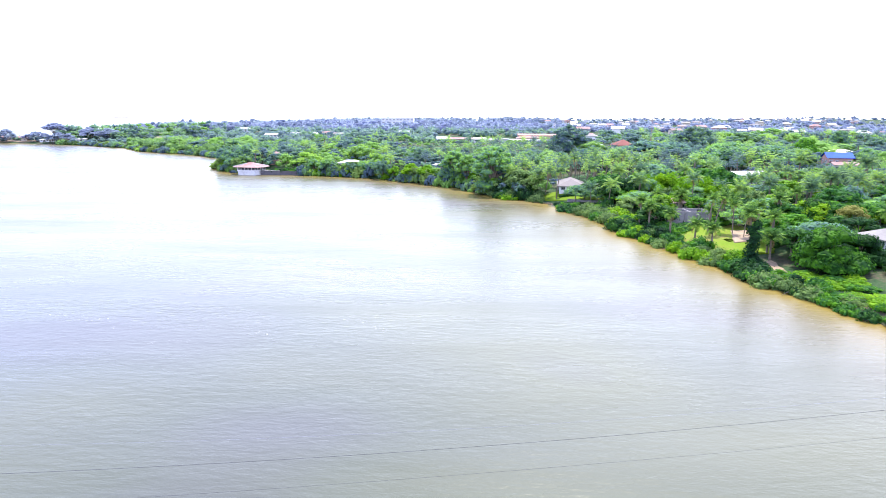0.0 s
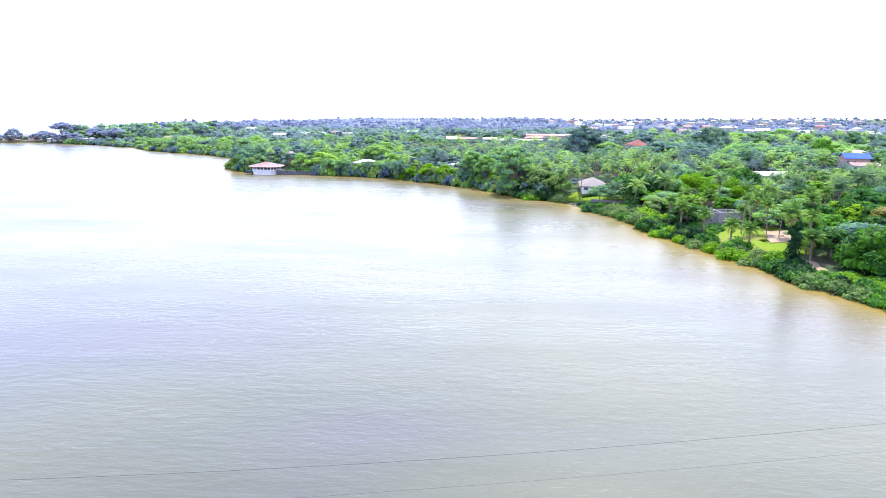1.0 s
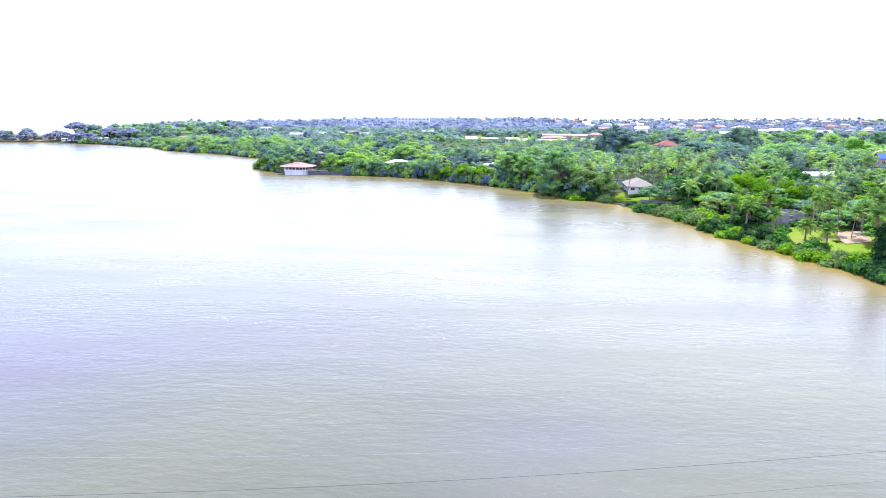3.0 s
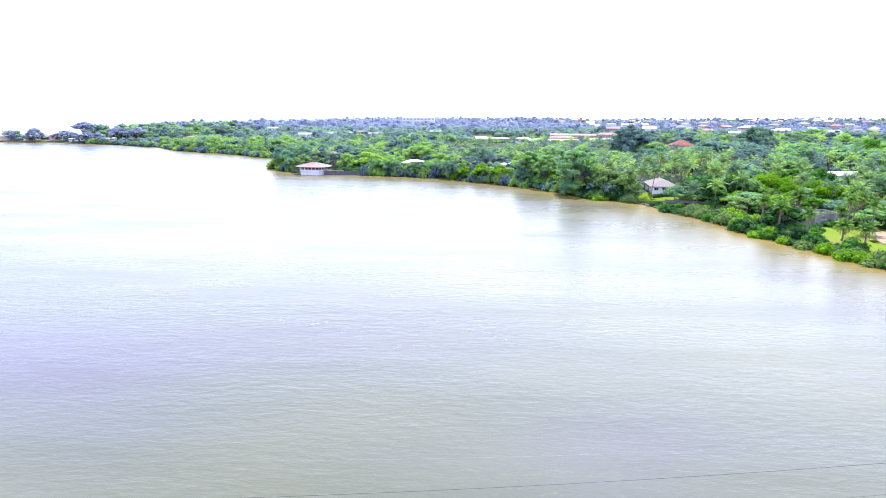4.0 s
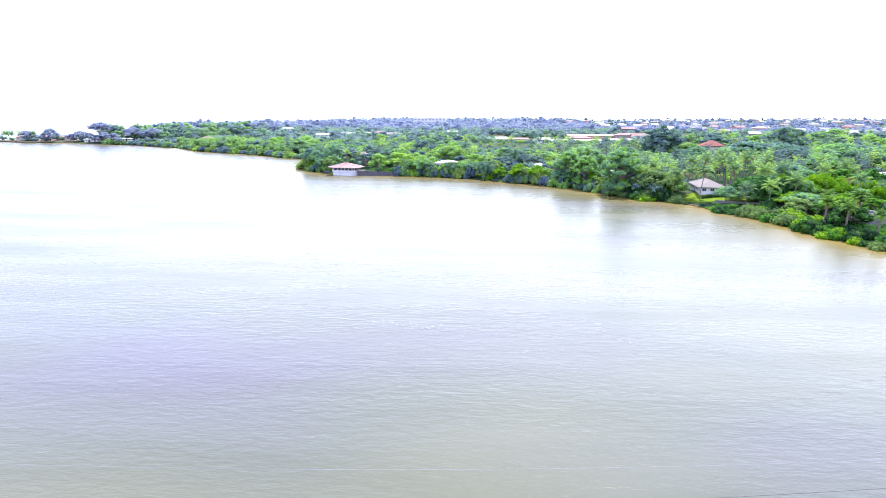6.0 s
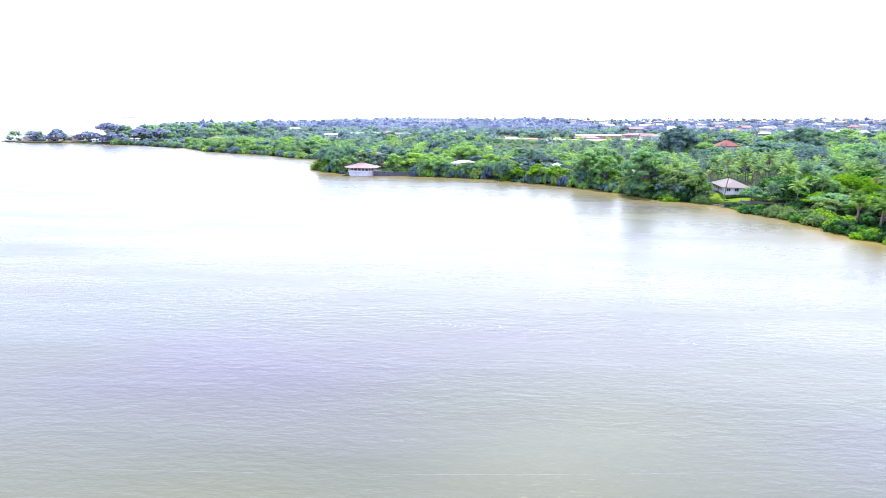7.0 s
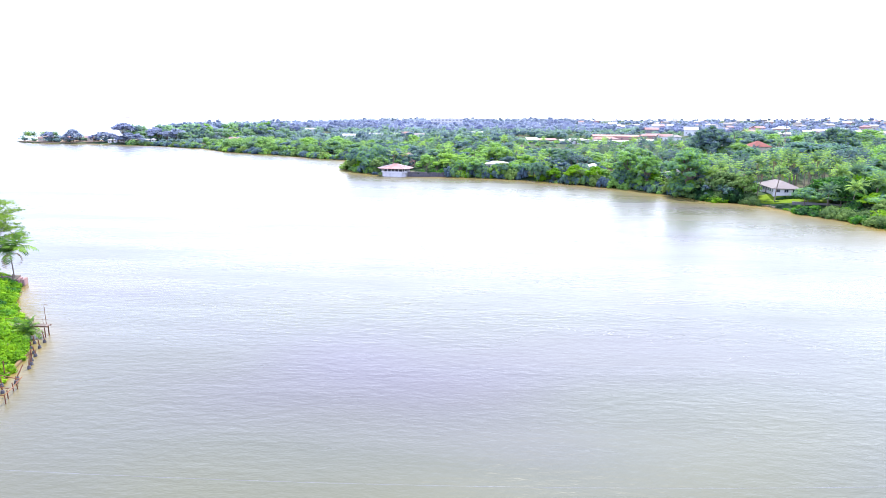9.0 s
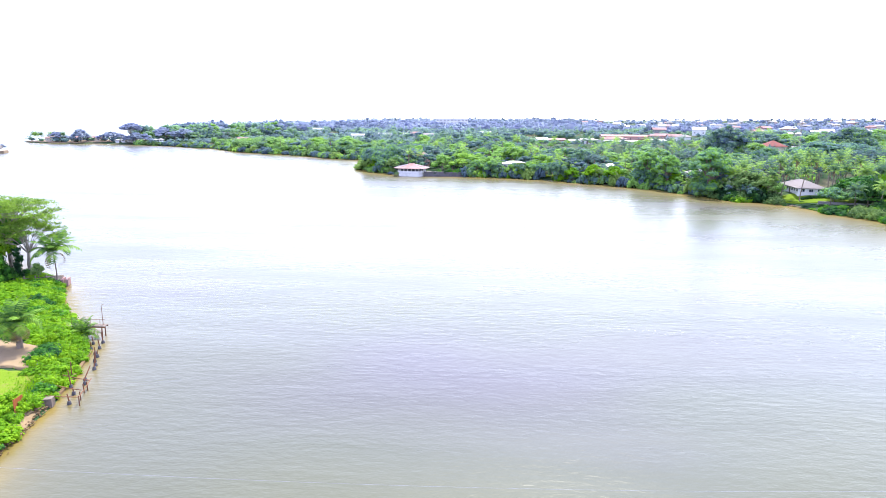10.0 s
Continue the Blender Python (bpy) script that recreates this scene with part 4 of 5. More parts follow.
def ruin():
    ob = thing("roofless_house", pose(59.0, 166.5, 3.0, 0, 0, 2), "roofless grey concrete house shell with empty openings", "ruin")
    w, d, h, t = 11.5, 6, 2.6, 0.25
    def wall(name, length, m, gaps):
        b, x = Build(), 0.0
        for g0, g1, s, top in gaps:
            b.box(x, 0, -0.6, g0, t, h)
            b.box(g0, 0, -0.6, g1, t, s)
            b.box(g0, 0, top, g1, t, h)
            x = g1
        b.box(x, 0, -0.6, length, t, h)
        part(name, b.mesh(name, RENDER), ob, m=m)
    wall("front_wall", w, pose(-w / 2, -d / 2, 0), ((1.2, 2.6, 0.9, 2.2), (4.2, 5.3, -0.5, 2.2), (6.9, 8.4, 0.9, 2.2), (10.2, 11.8, 0.9, 2.2)))
    wall("back_wall", w, pose(-w / 2, d / 2 - t, 0), ((3, 4.5, 1, 2.4), (10, 11.5, 1, 2.4)))
    wall("side_wall", d - 2 * t, pose(-w / 2 + t, -d / 2 + t, 0, 0, 0, 90), ((3, 4.5, 1, 2.4),))
    wall("side_wall", d - 2 * t, pose(w / 2, -d / 2 + t, 0, 0, 0, 90), ((3, 4.5, 1, 2.4),))
    wall("inner_wall", d - 2 * t, pose(0.5, -d / 2 + t, 0, 0, 0, 90), ((3, 4.2, -0.5, 2.3),))


ruin()


def patch(name, pts, mat, label, category, lift=0.05, kind="structure"):
    """A lawn, yard or path laid on the ground, following its height."""
    pts = np.array(pts, float)
    n = 10
    c = pts.mean(0)
    verts, faces = [], []
    m = len(pts) * 6
    edge = []
    for (ax, ay), (bx, by) in zip(pts, np.roll(pts, -1, 0)):
        for k in range(6):
            edge.append((ax + (bx - ax) * k / 6 + rng.normal() * 0.12, ay + (by - ay) * k / 6 + rng.normal() * 0.12))
    edge = np.array(edge)
    for j in range(n + 1):
        for x, y in c + (edge - c) * (j / n):
            verts.append((x, y, 0))
    verts += verts[-m:]
    v = np.array(verts)
    v[:, 2] = land_height(v[:, 0], v[:, 1]) + lift
    v[-m:, 2] -= lift + 0.6
    for j in range(n + 1):
        for i in range(m):
            faces.append((j * m + i, j * m + (i + 1) % m, (j + 1) * m + (i + 1) % m, (j + 1) * m + i))
    faces = [f for f in faces if f[0] >= m]
    faces.append(tuple(m + i for i in range(m)))
    return tagged(new(name, mesh_of(name, v, faces, mat, True)), label, category, kind=kind)


patch("lawn_1", [(22, 222), (33, 213), (46, 209), (52, 216), (48, 223), (30, 224)], LAWN, "bright mown lawn in front of the bungalow", "lawn", 0.16)
patch("lawn_2", [(51, 137), (58, 130), (66, 131), (72, 142), (71, 160), (53, 161)], LAWN, "bright grass clearing beside the roofless house", "lawn", 0.16)
patch("lawn_4", [(-50, 299.5), (-36, 293.5), (-30, 296), (-44, 304)], LAWN, "strip of bright lawn at the water beside the low bungalow", "lawn", 0.3)
patch("yard", [(61.5, 141), (68.5, 141.5), (73, 152.5), (66, 153)], SAND, "pale sandy yard in the clearing", "yard", 0.3)
patch("path_1", [(59.5, 117), (61.5, 116), (62.5, 125), (60.5, 125)], SAND, "bare sandy path under the trees", "path", 0.2)
wall_low = thing("garden_wall", pose(34.5, 210.5, 1.5, 0, 0, -24), "low grey garden wall along the lawn", "wall")
part("masonry", Build().box(0, 0, -0.6, 15, 0.4, 0.9).mesh("masonry", CONCRETE), wall_low)


# ---- planted trees, from near to far along the bank ----
tree("draped", 69.0, 116.5, 9.0, 0.92, "large spreading tree with deep green boughs hanging to the bank")
tree("draped", 77.0, 119.5, 6.2, 0.95)
tree("dark", 75.5, 158.5, 6.6, 0.95, "round dense dark green tree beside the sandy yard")
tree("draped", 80, 110.5, 4.6, 1.0)
tree("wide", 86, 144, 5.5, 0.8, pick=0)
tree("mid", 70.5, 96, 3.4, 1.1, pick=0)
tree("mid", 70, 88, 4.8, 1.1, pick=1)
tree("rust", 93, 150, 6.5, 1.0)
tree("wide", 90, 160, 7.0, 0.9, pick=0)
tree("flat", 98, 165, 8.5, 1.1, pick=0)
tree("dark", 106, 172, 8, 1.0)
tree("hung", 10, 240, 17.5, 1.1, pick=0)
tree("hung", -6, 267, 14, 0.95, pick=1)
tree("hung", 0, 258, 13, 0.9, pick=1)
tree("olive", 20, 231, 9, 1.1)
tree("olive", 25, 226, 7.5, 1.0)
tree("mid", 40.5, 212, 6.0, 0.8, pick=1)
tree("flat", 36.6, 207, 6.4, 0.85, "small spreading dark green tree beside the lawn", pick=1)
tree("flat", 48, 212, 8.8, 1.15, pick=0)
tree("mid", 46, 203, 8, 0.8, pick=1)
tree("mid", 54, 206, 8.5, 1.0, pick=1)
tree("dark", 60, 203, 8, 0.9)
tree("dome", 86.0, 212, 10.6, 1.2)
tree("rust", 79, 212, 7.5, 0.7)
for x, y, top, wide, which in ((54, 331, 26.0, 0.95, 0), (122.5, 337, 25.6, 1.0, 1)):
    tree("old", x, y, top - height(x, y), wide, pick=which)
for x, y, top, wide in ((64, 324, 17.5, 1.0), (146, 277, 17.2, 0.95), (134, 372, 19.5, 1.1), (150, 392, 20.5, 1.0)):
    tree("old", x, y, top - height(x, y), wide * 1.3, "broad old tree with dark green boughs", pick=1)
for x, y, top, wide in ((-56.5, 332, 14.5, 1.0), (-84, 330, 12.5, 0.8), (-24, 318, 13.5, 0.8), (9, 303, 15.2, 0.9), (152, 318, 15.0, 0.9), (176, 402, 21.0, 1.3), (28, 290, 14.5, 0.8), (100, 262, 12.5, 1.0), (-40, 290, 9.5, 0.6)):
    tree("canopy", x, y, top - height(x, y), wide)
tree("flat", 87, 302, 11.5, 1.4, pick=1)
tree("flat", 97, 296, 11, 1.3, pick=1)
tree("dark", 78, 309, 9, 1.0)
tree("dark", 190, 300, 9, 1.0)
tree("dark", 111, 268, 12, 1.4)
tree("dark", 98, 262, 10.5, 1.35)
tree("flat", 128, 270, 12, 1.3, pick=1)
tree("flat", 118, 285, 12, 1.3, pick=1)
tree("dark", 60, 300, 11, 1.2)
tree("dark", 44, 296, 9.5, 1.2)
tree("dark", 70, 290, 10, 1.2)
tree("big", 172, 322, 13, 0.9, pick=0)
tree("big", 232, 395, 13, 1.0, pick=1)
for x, y, h in ((-133, 333, 11), (-128, 327, 10), (-121, 331, 12), (-131, 345, 11.5), (-122, 343, 12), (-114, 346, 11)):
    tree("dark", x, y, h, 1.0, group="dense trees by the pavilion")
for x, y, h in ((-125, 320, 6.5), (-119, 317, 5.0), (-89, 318, 7.5), (-80, 316, 6.5)):
    tree("mid", x, y, h, 0.9, group="dense trees by the pavilion")
for x, y, h in ((-66, 301.5, 6.2), (-61, 301, 5.6), (-56, 300, 6.0), (-51, 298.5, 6.0), (-46, 297, 6.6), (-70, 304, 7), (-42, 296, 7), (-58.5, 303, 6), (-53, 302, 6)):
    tree("mid", x, y, h, 1.0, group="trees at the water's edge")
for x, y, h in ((60, 214, 8.5), (66, 209, 9.5), (70, 203, 9), (77, 199, 8.5), (83, 193, 7), (75, 190, 7.5), (68, 196, 7.5), (62, 203, 7)):
    bamboo(x, y, h)

# palms of the near clearing
palm(57.5, 124, 9.8, 0.85, True, False, 8, label="tall palm with a shaggy trunk of vines and drooping fronds")
for x, y, h, oil in ((50.5, 152, 5.5, True), (60, 152.5, 8.5, False), (62.5, 155, 8.5, False), (65, 150, 7, False), (53, 142, 4.5, True), (66, 146, 6, False), (68, 137, 6.5, True), (55, 137, 4.5, True),
        (47.5, 160, 6, True), (48, 170, 6.0, True), (54, 172, 5, True), (72, 152, 6.0, True), (79, 158, 7, True), (86, 171, 6.5, True), (62, 178, 6.0, True), (57, 186, 5, True), (70, 168, 7.5, False), (105, 152, 7, True)):
    palm(x, y, h, 0.64 if oil else 0.62, True, oil, 4)
for x, y, h, oil in ((31.6, 216.6, 9.6, False), (44.5, 220.5, 8.8, False), (46.5, 226, 10, False), (28.5, 223, 8.6, False), (26, 227, 7.5, False), (46, 236, 10.5, False), (50, 240, 12, False), (42, 240, 11, False), (55, 238, 11.5, False), (60, 243, 12, False), (37, 243, 10, False), (66, 240, 10, False), (52, 246, 12, False), (108, 224, 5.5, True), (114, 222, 6, False), (22, 240, 9, False), (70, 228, 6, True)):
    palm(x, y, h, 0.95, True, oil, 3)
vine = thing("vine_clad_stump", pose(57.3, 123.2, height(57.3, 123.2)), "palm trunk swathed in dark hanging vines", "vine")
vb = Build()
for i in range(13):
    leaf_lobe(vb, (rng.normal() * 0.35, rng.normal() * 0.35, 0.5 + i * 0.66), 1.7 - i * 0.07, 0.9, 70, 0.3)
part("vine", vb.mesh("vine", LEAF_DARK), vine)


# ---- shrubs along the water ----
for i in range(9):
    bush("dark", 33.4 + i * 1.0, 217.6 - i * 0.1, 0.8, 0.9 + 0.2 * (i % 3), label="low clipped hedge shrub before the bungalow", group="hedge of the bungalow")
for kind, x, y, r, h in (("olive", 55.5, 111.5, 3.4, 3.2), ("olive", 59.5, 103.5, 2.9, 3.0), ("olive", 63, 98.5, 2.6, 2.8), ("green", 67, 90.5, 3.2, 4.2), ("lime", 15.5, 225.5, 4.0, 3.6), ("lime", 39.0, 195.5, 3.6, 3.8),
        ("dark", 43.5, 193, 3.4, 6.0), ("olive", 43.5, 183, 4.2, 5.0), ("olive", 47, 182, 3.4, 5.0), ("olive", 51.5, 128, 2.6, 2.4), ("olive", 25, 219.5, 3.5, 3.5), ("lime", -64, 302, 4, 5.5), ("lime", -38, 292, 4, 5.0), ("lime", -75, 305, 4, 5)):
    bush(kind, x, y, r, h, z=-0.3)


def along(poly, i0, i1, gap):
    pts = poly[i0:i1 + 1]
    out = []
    for (ax, ay), (bx, by) in zip(pts[:-1], pts[1:]):
        n = max(1, int(math.hypot(bx - ax, by - ay) / gap))
        ux, uy = (bx - ax), (by - ay)
        q = math.hypot(ux, uy)
        for k in range(n):
            out.append((ax + ux * k / n, ay + uy * k / n, uy / q, -ux / q))
    return out


scatter = random.Random(11)
PLACED = []


def free(x, y, gap):
    if any((x - a) ** 2 + (y - b) ** 2 < gap * gap for a, b in PLACED):
        return False
    PLACED.append((x, y))
    return True


CLEAR = [(72, 114, 12), (86, 124, 9), (80, 132, 5), (78, 104, 7), (68, 101, 6), (56, 158, 7), (51, 150, 5), (157, 256, 8), (150, 245, 6), (176, 290, 8), (38.5, 228, 12), (36, 216, 6), (31, 219, 6), (43, 214, 7), (58, 166, 9), (62, 137, 5), (58, 146, 6), (66, 145, 6), (70.5, 152, 4), (104, 231, 8), (90, 129, 8), (171, 297, 12), (187, 300, 11), (166, 278, 9), (160, 267, 8), (168, 268, 8), (-108, 308, 12), (-92, 306, 9), (-58, 308, 7), (84, 347, 9), (70, 350, 6), (61, 117, 3), (198, 338, 10), (102, 347, 7), (-13, 299, 5), (17, 270, 5), (-106, 338, 6), (110, 218, 7), (60, 214, 3), (66, 209, 3.5), (70, 203, 3.5), (77, 199, 3.5), (83, 193, 3.5), (75, 190, 3.5), (68, 196, 3.5), (62, 203, 3), (90.5, 213, 6), (88, 205, 4), (87, 302, 6), (97, 296, 6), (111, 268, 7), (98, 262, 6), (128, 270, 7), (157, 286, 7), (54, 331, 11), (122.5, 337, 11), (64, 324, 8), (146, 277, 9), (134, 372, 8), (150, 392, 8), (-56.5, 332, 7), (-84, 330, 6), (-24, 318, 6), (9, 303, 7), (152, 318, 7), (176, 402, 9), (28, 290, 6), (100, 262, 7), (-40, 290, 5), (-42, 298, 5), (-36, 296, 4), (63, 146, 6), (67, 152, 6), (100, 222, 5)]


def is_clear(x, y):
    return any((x - a) ** 2 + (y - b) ** 2 < r * r for a, b, r in CLEAR)


for x, h in ((-98, 1.6), (-95.5, 2.4), (-93, 1.8), (-90.5, 2.6), (-88, 2.2), (-86, 2.8), (-83.5, 3.0), (-81.5, 3.2)):
    bush("green" if h > 2 else "dark", x, 304.6 + (x + 99) * 0.06, 1.9, h, z=1.5)
for x, y, h in ((54, 159, 2.0), (57, 160.5, 1.6), (62, 162, 1.8), (65, 161, 2.2), (48.5, 152, 2.6), (50.5, 156, 2.4), (47, 156.5, 2.8), (51.5, 160, 2.4), (49, 162, 2.6), (51, 148.5, 2.0), (53.5, 155, 1.8), (48.5, 146.5, 2.3), (56, 157, 1.6), (51.5, 165, 2.8), (50, 169, 3.0)):
    bush("green" if h < 2.5 else "dark", x, y, 1.2 + h * 0.5, h, group="undergrowth on the bank")
palm(63.5, 160.5, 4.0, 0.6, True, True, 3)
palm(67.5, 163, 5.0, 0.62, True, True, 4)
stones = Build()
for _ in range(260):
    t = scatter.random()
    x, y = 24 + 17 * t + scatter.gauss(0, 0.5), 220.5 - 22 * t + scatter.gauss(0, 0.7)
    v, f = ICO1
    stones.add(np.array((x, y, 0.1 + scatter.uniform(-0.1, 0.25))) + v * np.array([scatter.uniform(0.1, 0.5), scatter.uniform(0.1, 0.5), scatter.uniform(0.08, 0.22)]) * rng.uniform(0.7, 1.2, (len(v), 1)), f)
tagged(new("shore_stones", stones.mesh("shore_stones", SAND)), "pale stones and sand along the open waterline", "stones", kind="stuff")
snag = Build()
for i, (x, y, q) in enumerate(((46.5, 141.5, 1.8), (49, 137, 2.2), (33.5, 199.5, 2.0), (36.5, 196.5, 1.6), (56.5, 106, 1.4), (61, 99, 1.3))):
    snag.tube([(x, y, 0.5), (x - q * 0.5, y - q * 0.2, 0.25), (x - q, y - q * 0.5, 0.02)], [0.07, 0.05, 0.02], 5)
tagged(new("driftwood", snag.mesh("driftwood", TIMBER)), "bleached driftwood branches lying at the waterline", "driftwood", kind="stuff")
DISTANT_TREES = Stuff("distant_trees", "mixed green trees and palms crowding the land behind the bank", "trees")
SHORE_SHRUBS = Stuff("shore_shrubs", "dark green shrubs massed along the far waterline", "shrubs")


def fill_shore():
    for x, y, nx, ny in along(RIGHT_BANK, 1, 30, 2.6):
        for row in range(2):
            d = row * 3.0 + scatter.uniform(-0.3, 1.2)
            px, py = x + nx * d + scatter.uniform(-0.8, 0.8), y + ny * d + scatter.uniform(-0.8, 0.8)
            open_bank = 24 < px < 48 and 203 < py < 222
            far = py > 330
            if is_clear(px, py) and not open_bank and not (py < 162 and row == 0):
                continue
            kind = scatter.choice(("green", "green", "lime", "dark", "olive") if py < 215 else ("dark", "green", "dark", "olive"))
            if far:
                kind = scatter.choice(("olive", "green", "dark"))
            # more dark-leaved shrubs here, standing in for shade under the trees
            if py < 114:
                kind = scatter.choice(("green", "dark", "dark", "green", "olive"))
            s = scatter.uniform(0.7, 1.3) if open_bank else scatter.choice((1.4, 1.9, 2.4, 3.0, 3.4)) * scatter.uniform(0.85, 1.15)
            if far and row:
                continue
            if py < 114 or 138 < py < 160:
                s = min(s, 2.1 if py < 114 else 2.3)
            bush(kind, px, py, s * (1.5 if far else 1), (0.45 if open_bank else 1.0) * s * scatter.uniform(0.8, 1.3) * (1.3 if py > 225 else 1), heap=SHORE_SHRUBS if py > 235 else None)
    for x, y, nx, ny in along(RIGHT_BANK, 1, 24, 3.0):
        d = scatter.uniform(1.5, 8)
        px, py = x + nx * d, y + ny * d
        if is_clear(px, py) or py < 225:
            continue
        tree(scatter.choice(("mid", "dark", "dark", "olive", "lime")), px, py, scatter.uniform(4.5, 8), 1.0, heap=DISTANT_TREES if scatter.random() < 0.6 else None, group="trees at the water's edge")


fill_shore()


def in_view(x, y):
    return -0.77 * (y + 8) - 96 < x < 0.77 * (y + 8) + 12


def fill_land():
    """Mixed palms and trees over the whole bank: first the large crowns, then smaller growth between, thinner and simpler with distance."""
    for turn in range(34000):
        large = turn < 5000
        y = scatter.uniform(225 if large else 95, 480)
        x = scatter.uniform(-330, 400)
        if not in_view(x, y) or is_clear(x, y):
            continue
        d = float(shore_distance(np.array([x]), np.array([y]), RIGHT_BANK)[0])
        u, big = scatter.random(), scatter.random()
        gap = 9.5 + 3 * big if large else (4.4 if y < 200 else (4.7 + 1.8 * big if y < 340 else 6.4 + 2.2 * big))
        palm_belt = 230 < y < 284 and 18 < x < 128
        if d < 8 or (palm_belt and large) or not free(x, y, gap):
            continue
        heap = DISTANT_TREES if y > 238 else None
        shady = heap and d > 45 and scatter.random() < 0.88
        low = 25 - 21.0 * y / 556 - height(x, y) if -45 < x < 95 and y > 345 else 11.0
        if 130 < x < 190 and 235 < y < 305 or 60 < x < 112 and 308 < y < 346 or 88 < x < 108 and 205 < y < 226:
            low = 4.2
        if y < 180:
            if u < 0.12:
                palm(x, y, scatter.uniform(3.5, 6), 0.7, True, True, 3)
            elif u < 0.72:
                tree(scatter.choice(("mid", "lime", "flat", "mid")), x, y, scatter.uniform(4.5, 7.0), 1.2)
            else:
                bush("lime" if u < 0.9 else "green", x, y, 3, 2.6, group="undergrowth on the bank")
        elif large:
            tree(scatter.choice(("big", "mid", "dark", "flat", "big") if heap else ("mid", "flat")), x, y, max(3.0, min(6.0 + 4.5 * big, low)), scatter.uniform(1.05, 1.4), heap=heap, shady=shady)
        else:
            grove = 0.5 + 0.5 * math.sin(x / 19 + 1.3 * math.sin(y / 23))
            if u < (0.75 if palm_belt else 0.12 + 0.4 * grove):
                palm(x, y, max(2.6, min(scatter.uniform(5.0, 8.5), low)), 1.0, False, scatter.random() < 0.45, 0, heap=heap)
            else:
                kind = scatter.choice(("mid", "lime", "mid", "flat", "olive") if y < 238 else (("small", "small", "mid", "small" if shady else "lime") if y < 340 else ("small", "small", "small", "small" if shady else "lime")))
                tree(kind, x, y, max(2.6, min(3.6 + 2.8 * big, low)), scatter.uniform(1.2, 1.6), heap=heap, shady=shady)


fill_land()
creep = random.Random(5)
for i in range(70):
    x, y = creep.uniform(58, 82), creep.uniform(94, 114)
    d = float(shore_distance(np.array([x]), np.array([y]), RIGHT_BANK)[0])
    if 3.0 < d < 13:
        bush("lime" if creep.random() < 0.7 else "green", x, y, creep.uniform(1.6, 2.6), creep.uniform(0.8, 1.5), label="low tangle of bright green creepers under the trees", group="undergrowth on the bank")


def mangrove_belt():
    b = Build()
    for _ in range(900):
        x, y = scatter.uniform(-300, -128), scatter.uniform(355, 540)
        d = float(shore_distance(np.array([x]), np.array([y]), RIGHT_BANK)[0])
        if not 1 < d < 55:
            continue
        r = scatter.uniform(2.4, 4.2)
        b.shade = scatter.uniform(-0.25, 0.15)
        leaf_lobe(b, (x, y, height(x, y) + r * 0.7 + scatter.uniform(0.5, 2.2)), r, r * 0.8, 46, 0.6)
    tagged(new("mangrove_thicket", b.mesh("mangrove_thicket", LEAF_PALE)), "low light green mangrove thicket along the far shore", "mangrove", kind="stuff")


mangrove_belt()


def far_woods():
    """Woods too far off to count: tall uneven trees of a few clumps each, down to the horizon."""
    # bands farther off take leaf colours with more haze painted in
    bands = (("woods_1", 480, 740, 1900, 4.6, 26, 0.95, LEAF_FAR), ("woods_2", 660, 1250, 2300, 6.4, 30, 1.05, LEAF_FAR_HAZE), ("woods_3", 1200, 2500, 1700, 8.5, 9, 2.6, LEAF_FAR_HAZE))
    for name, y0, y1, count, size, leaves, leaf, mat in bands:
        b = Build()
        for _ in range(count):
            y = y0 + (y1 - y0) * scatter.random() ** 1.3
            x = scatter.uniform(-0.82 * y - 90, 0.82 * y + 10)
            d = float(shore_distance(np.array([x]), np.array([y]), RIGHT_BANK)[0])
            town = x > 0.12 * y + 40 and y > 430
            sheds = y < 600 and -30 < x < 115
            if d < 5 or (town and scatter.random() < 0.35) or (sheds and y > 520):
                continue
            clump = 0.62 + 0.6 * (0.5 + 0.5 * math.sin(x / 37 + 2 * math.sin(y / 53)) * math.sin(y / 61 + 1.7 * math.sin(x / 71)))
            r = size * clump * scatter.uniform(0.75, 1.3) * (0.72 if town else 1) * (0.5 if sheds else 1) * (0.8 + 0.2 * min(1, d / 130))
            z = height(x, y)
            b.shade = scatter.uniform(-0.14, 0.14)
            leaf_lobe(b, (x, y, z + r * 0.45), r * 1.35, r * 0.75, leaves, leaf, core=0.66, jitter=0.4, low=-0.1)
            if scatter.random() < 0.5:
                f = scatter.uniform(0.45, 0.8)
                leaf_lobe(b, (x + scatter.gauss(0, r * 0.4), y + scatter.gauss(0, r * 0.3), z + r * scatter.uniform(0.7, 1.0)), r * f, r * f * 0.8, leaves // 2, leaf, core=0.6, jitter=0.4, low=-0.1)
        tagged(new("far_woods", b.mesh(name, mat)), "blue-green woods reaching to the horizon, haze painted into the leaves", "woods", kind="stuff")


far_woods()


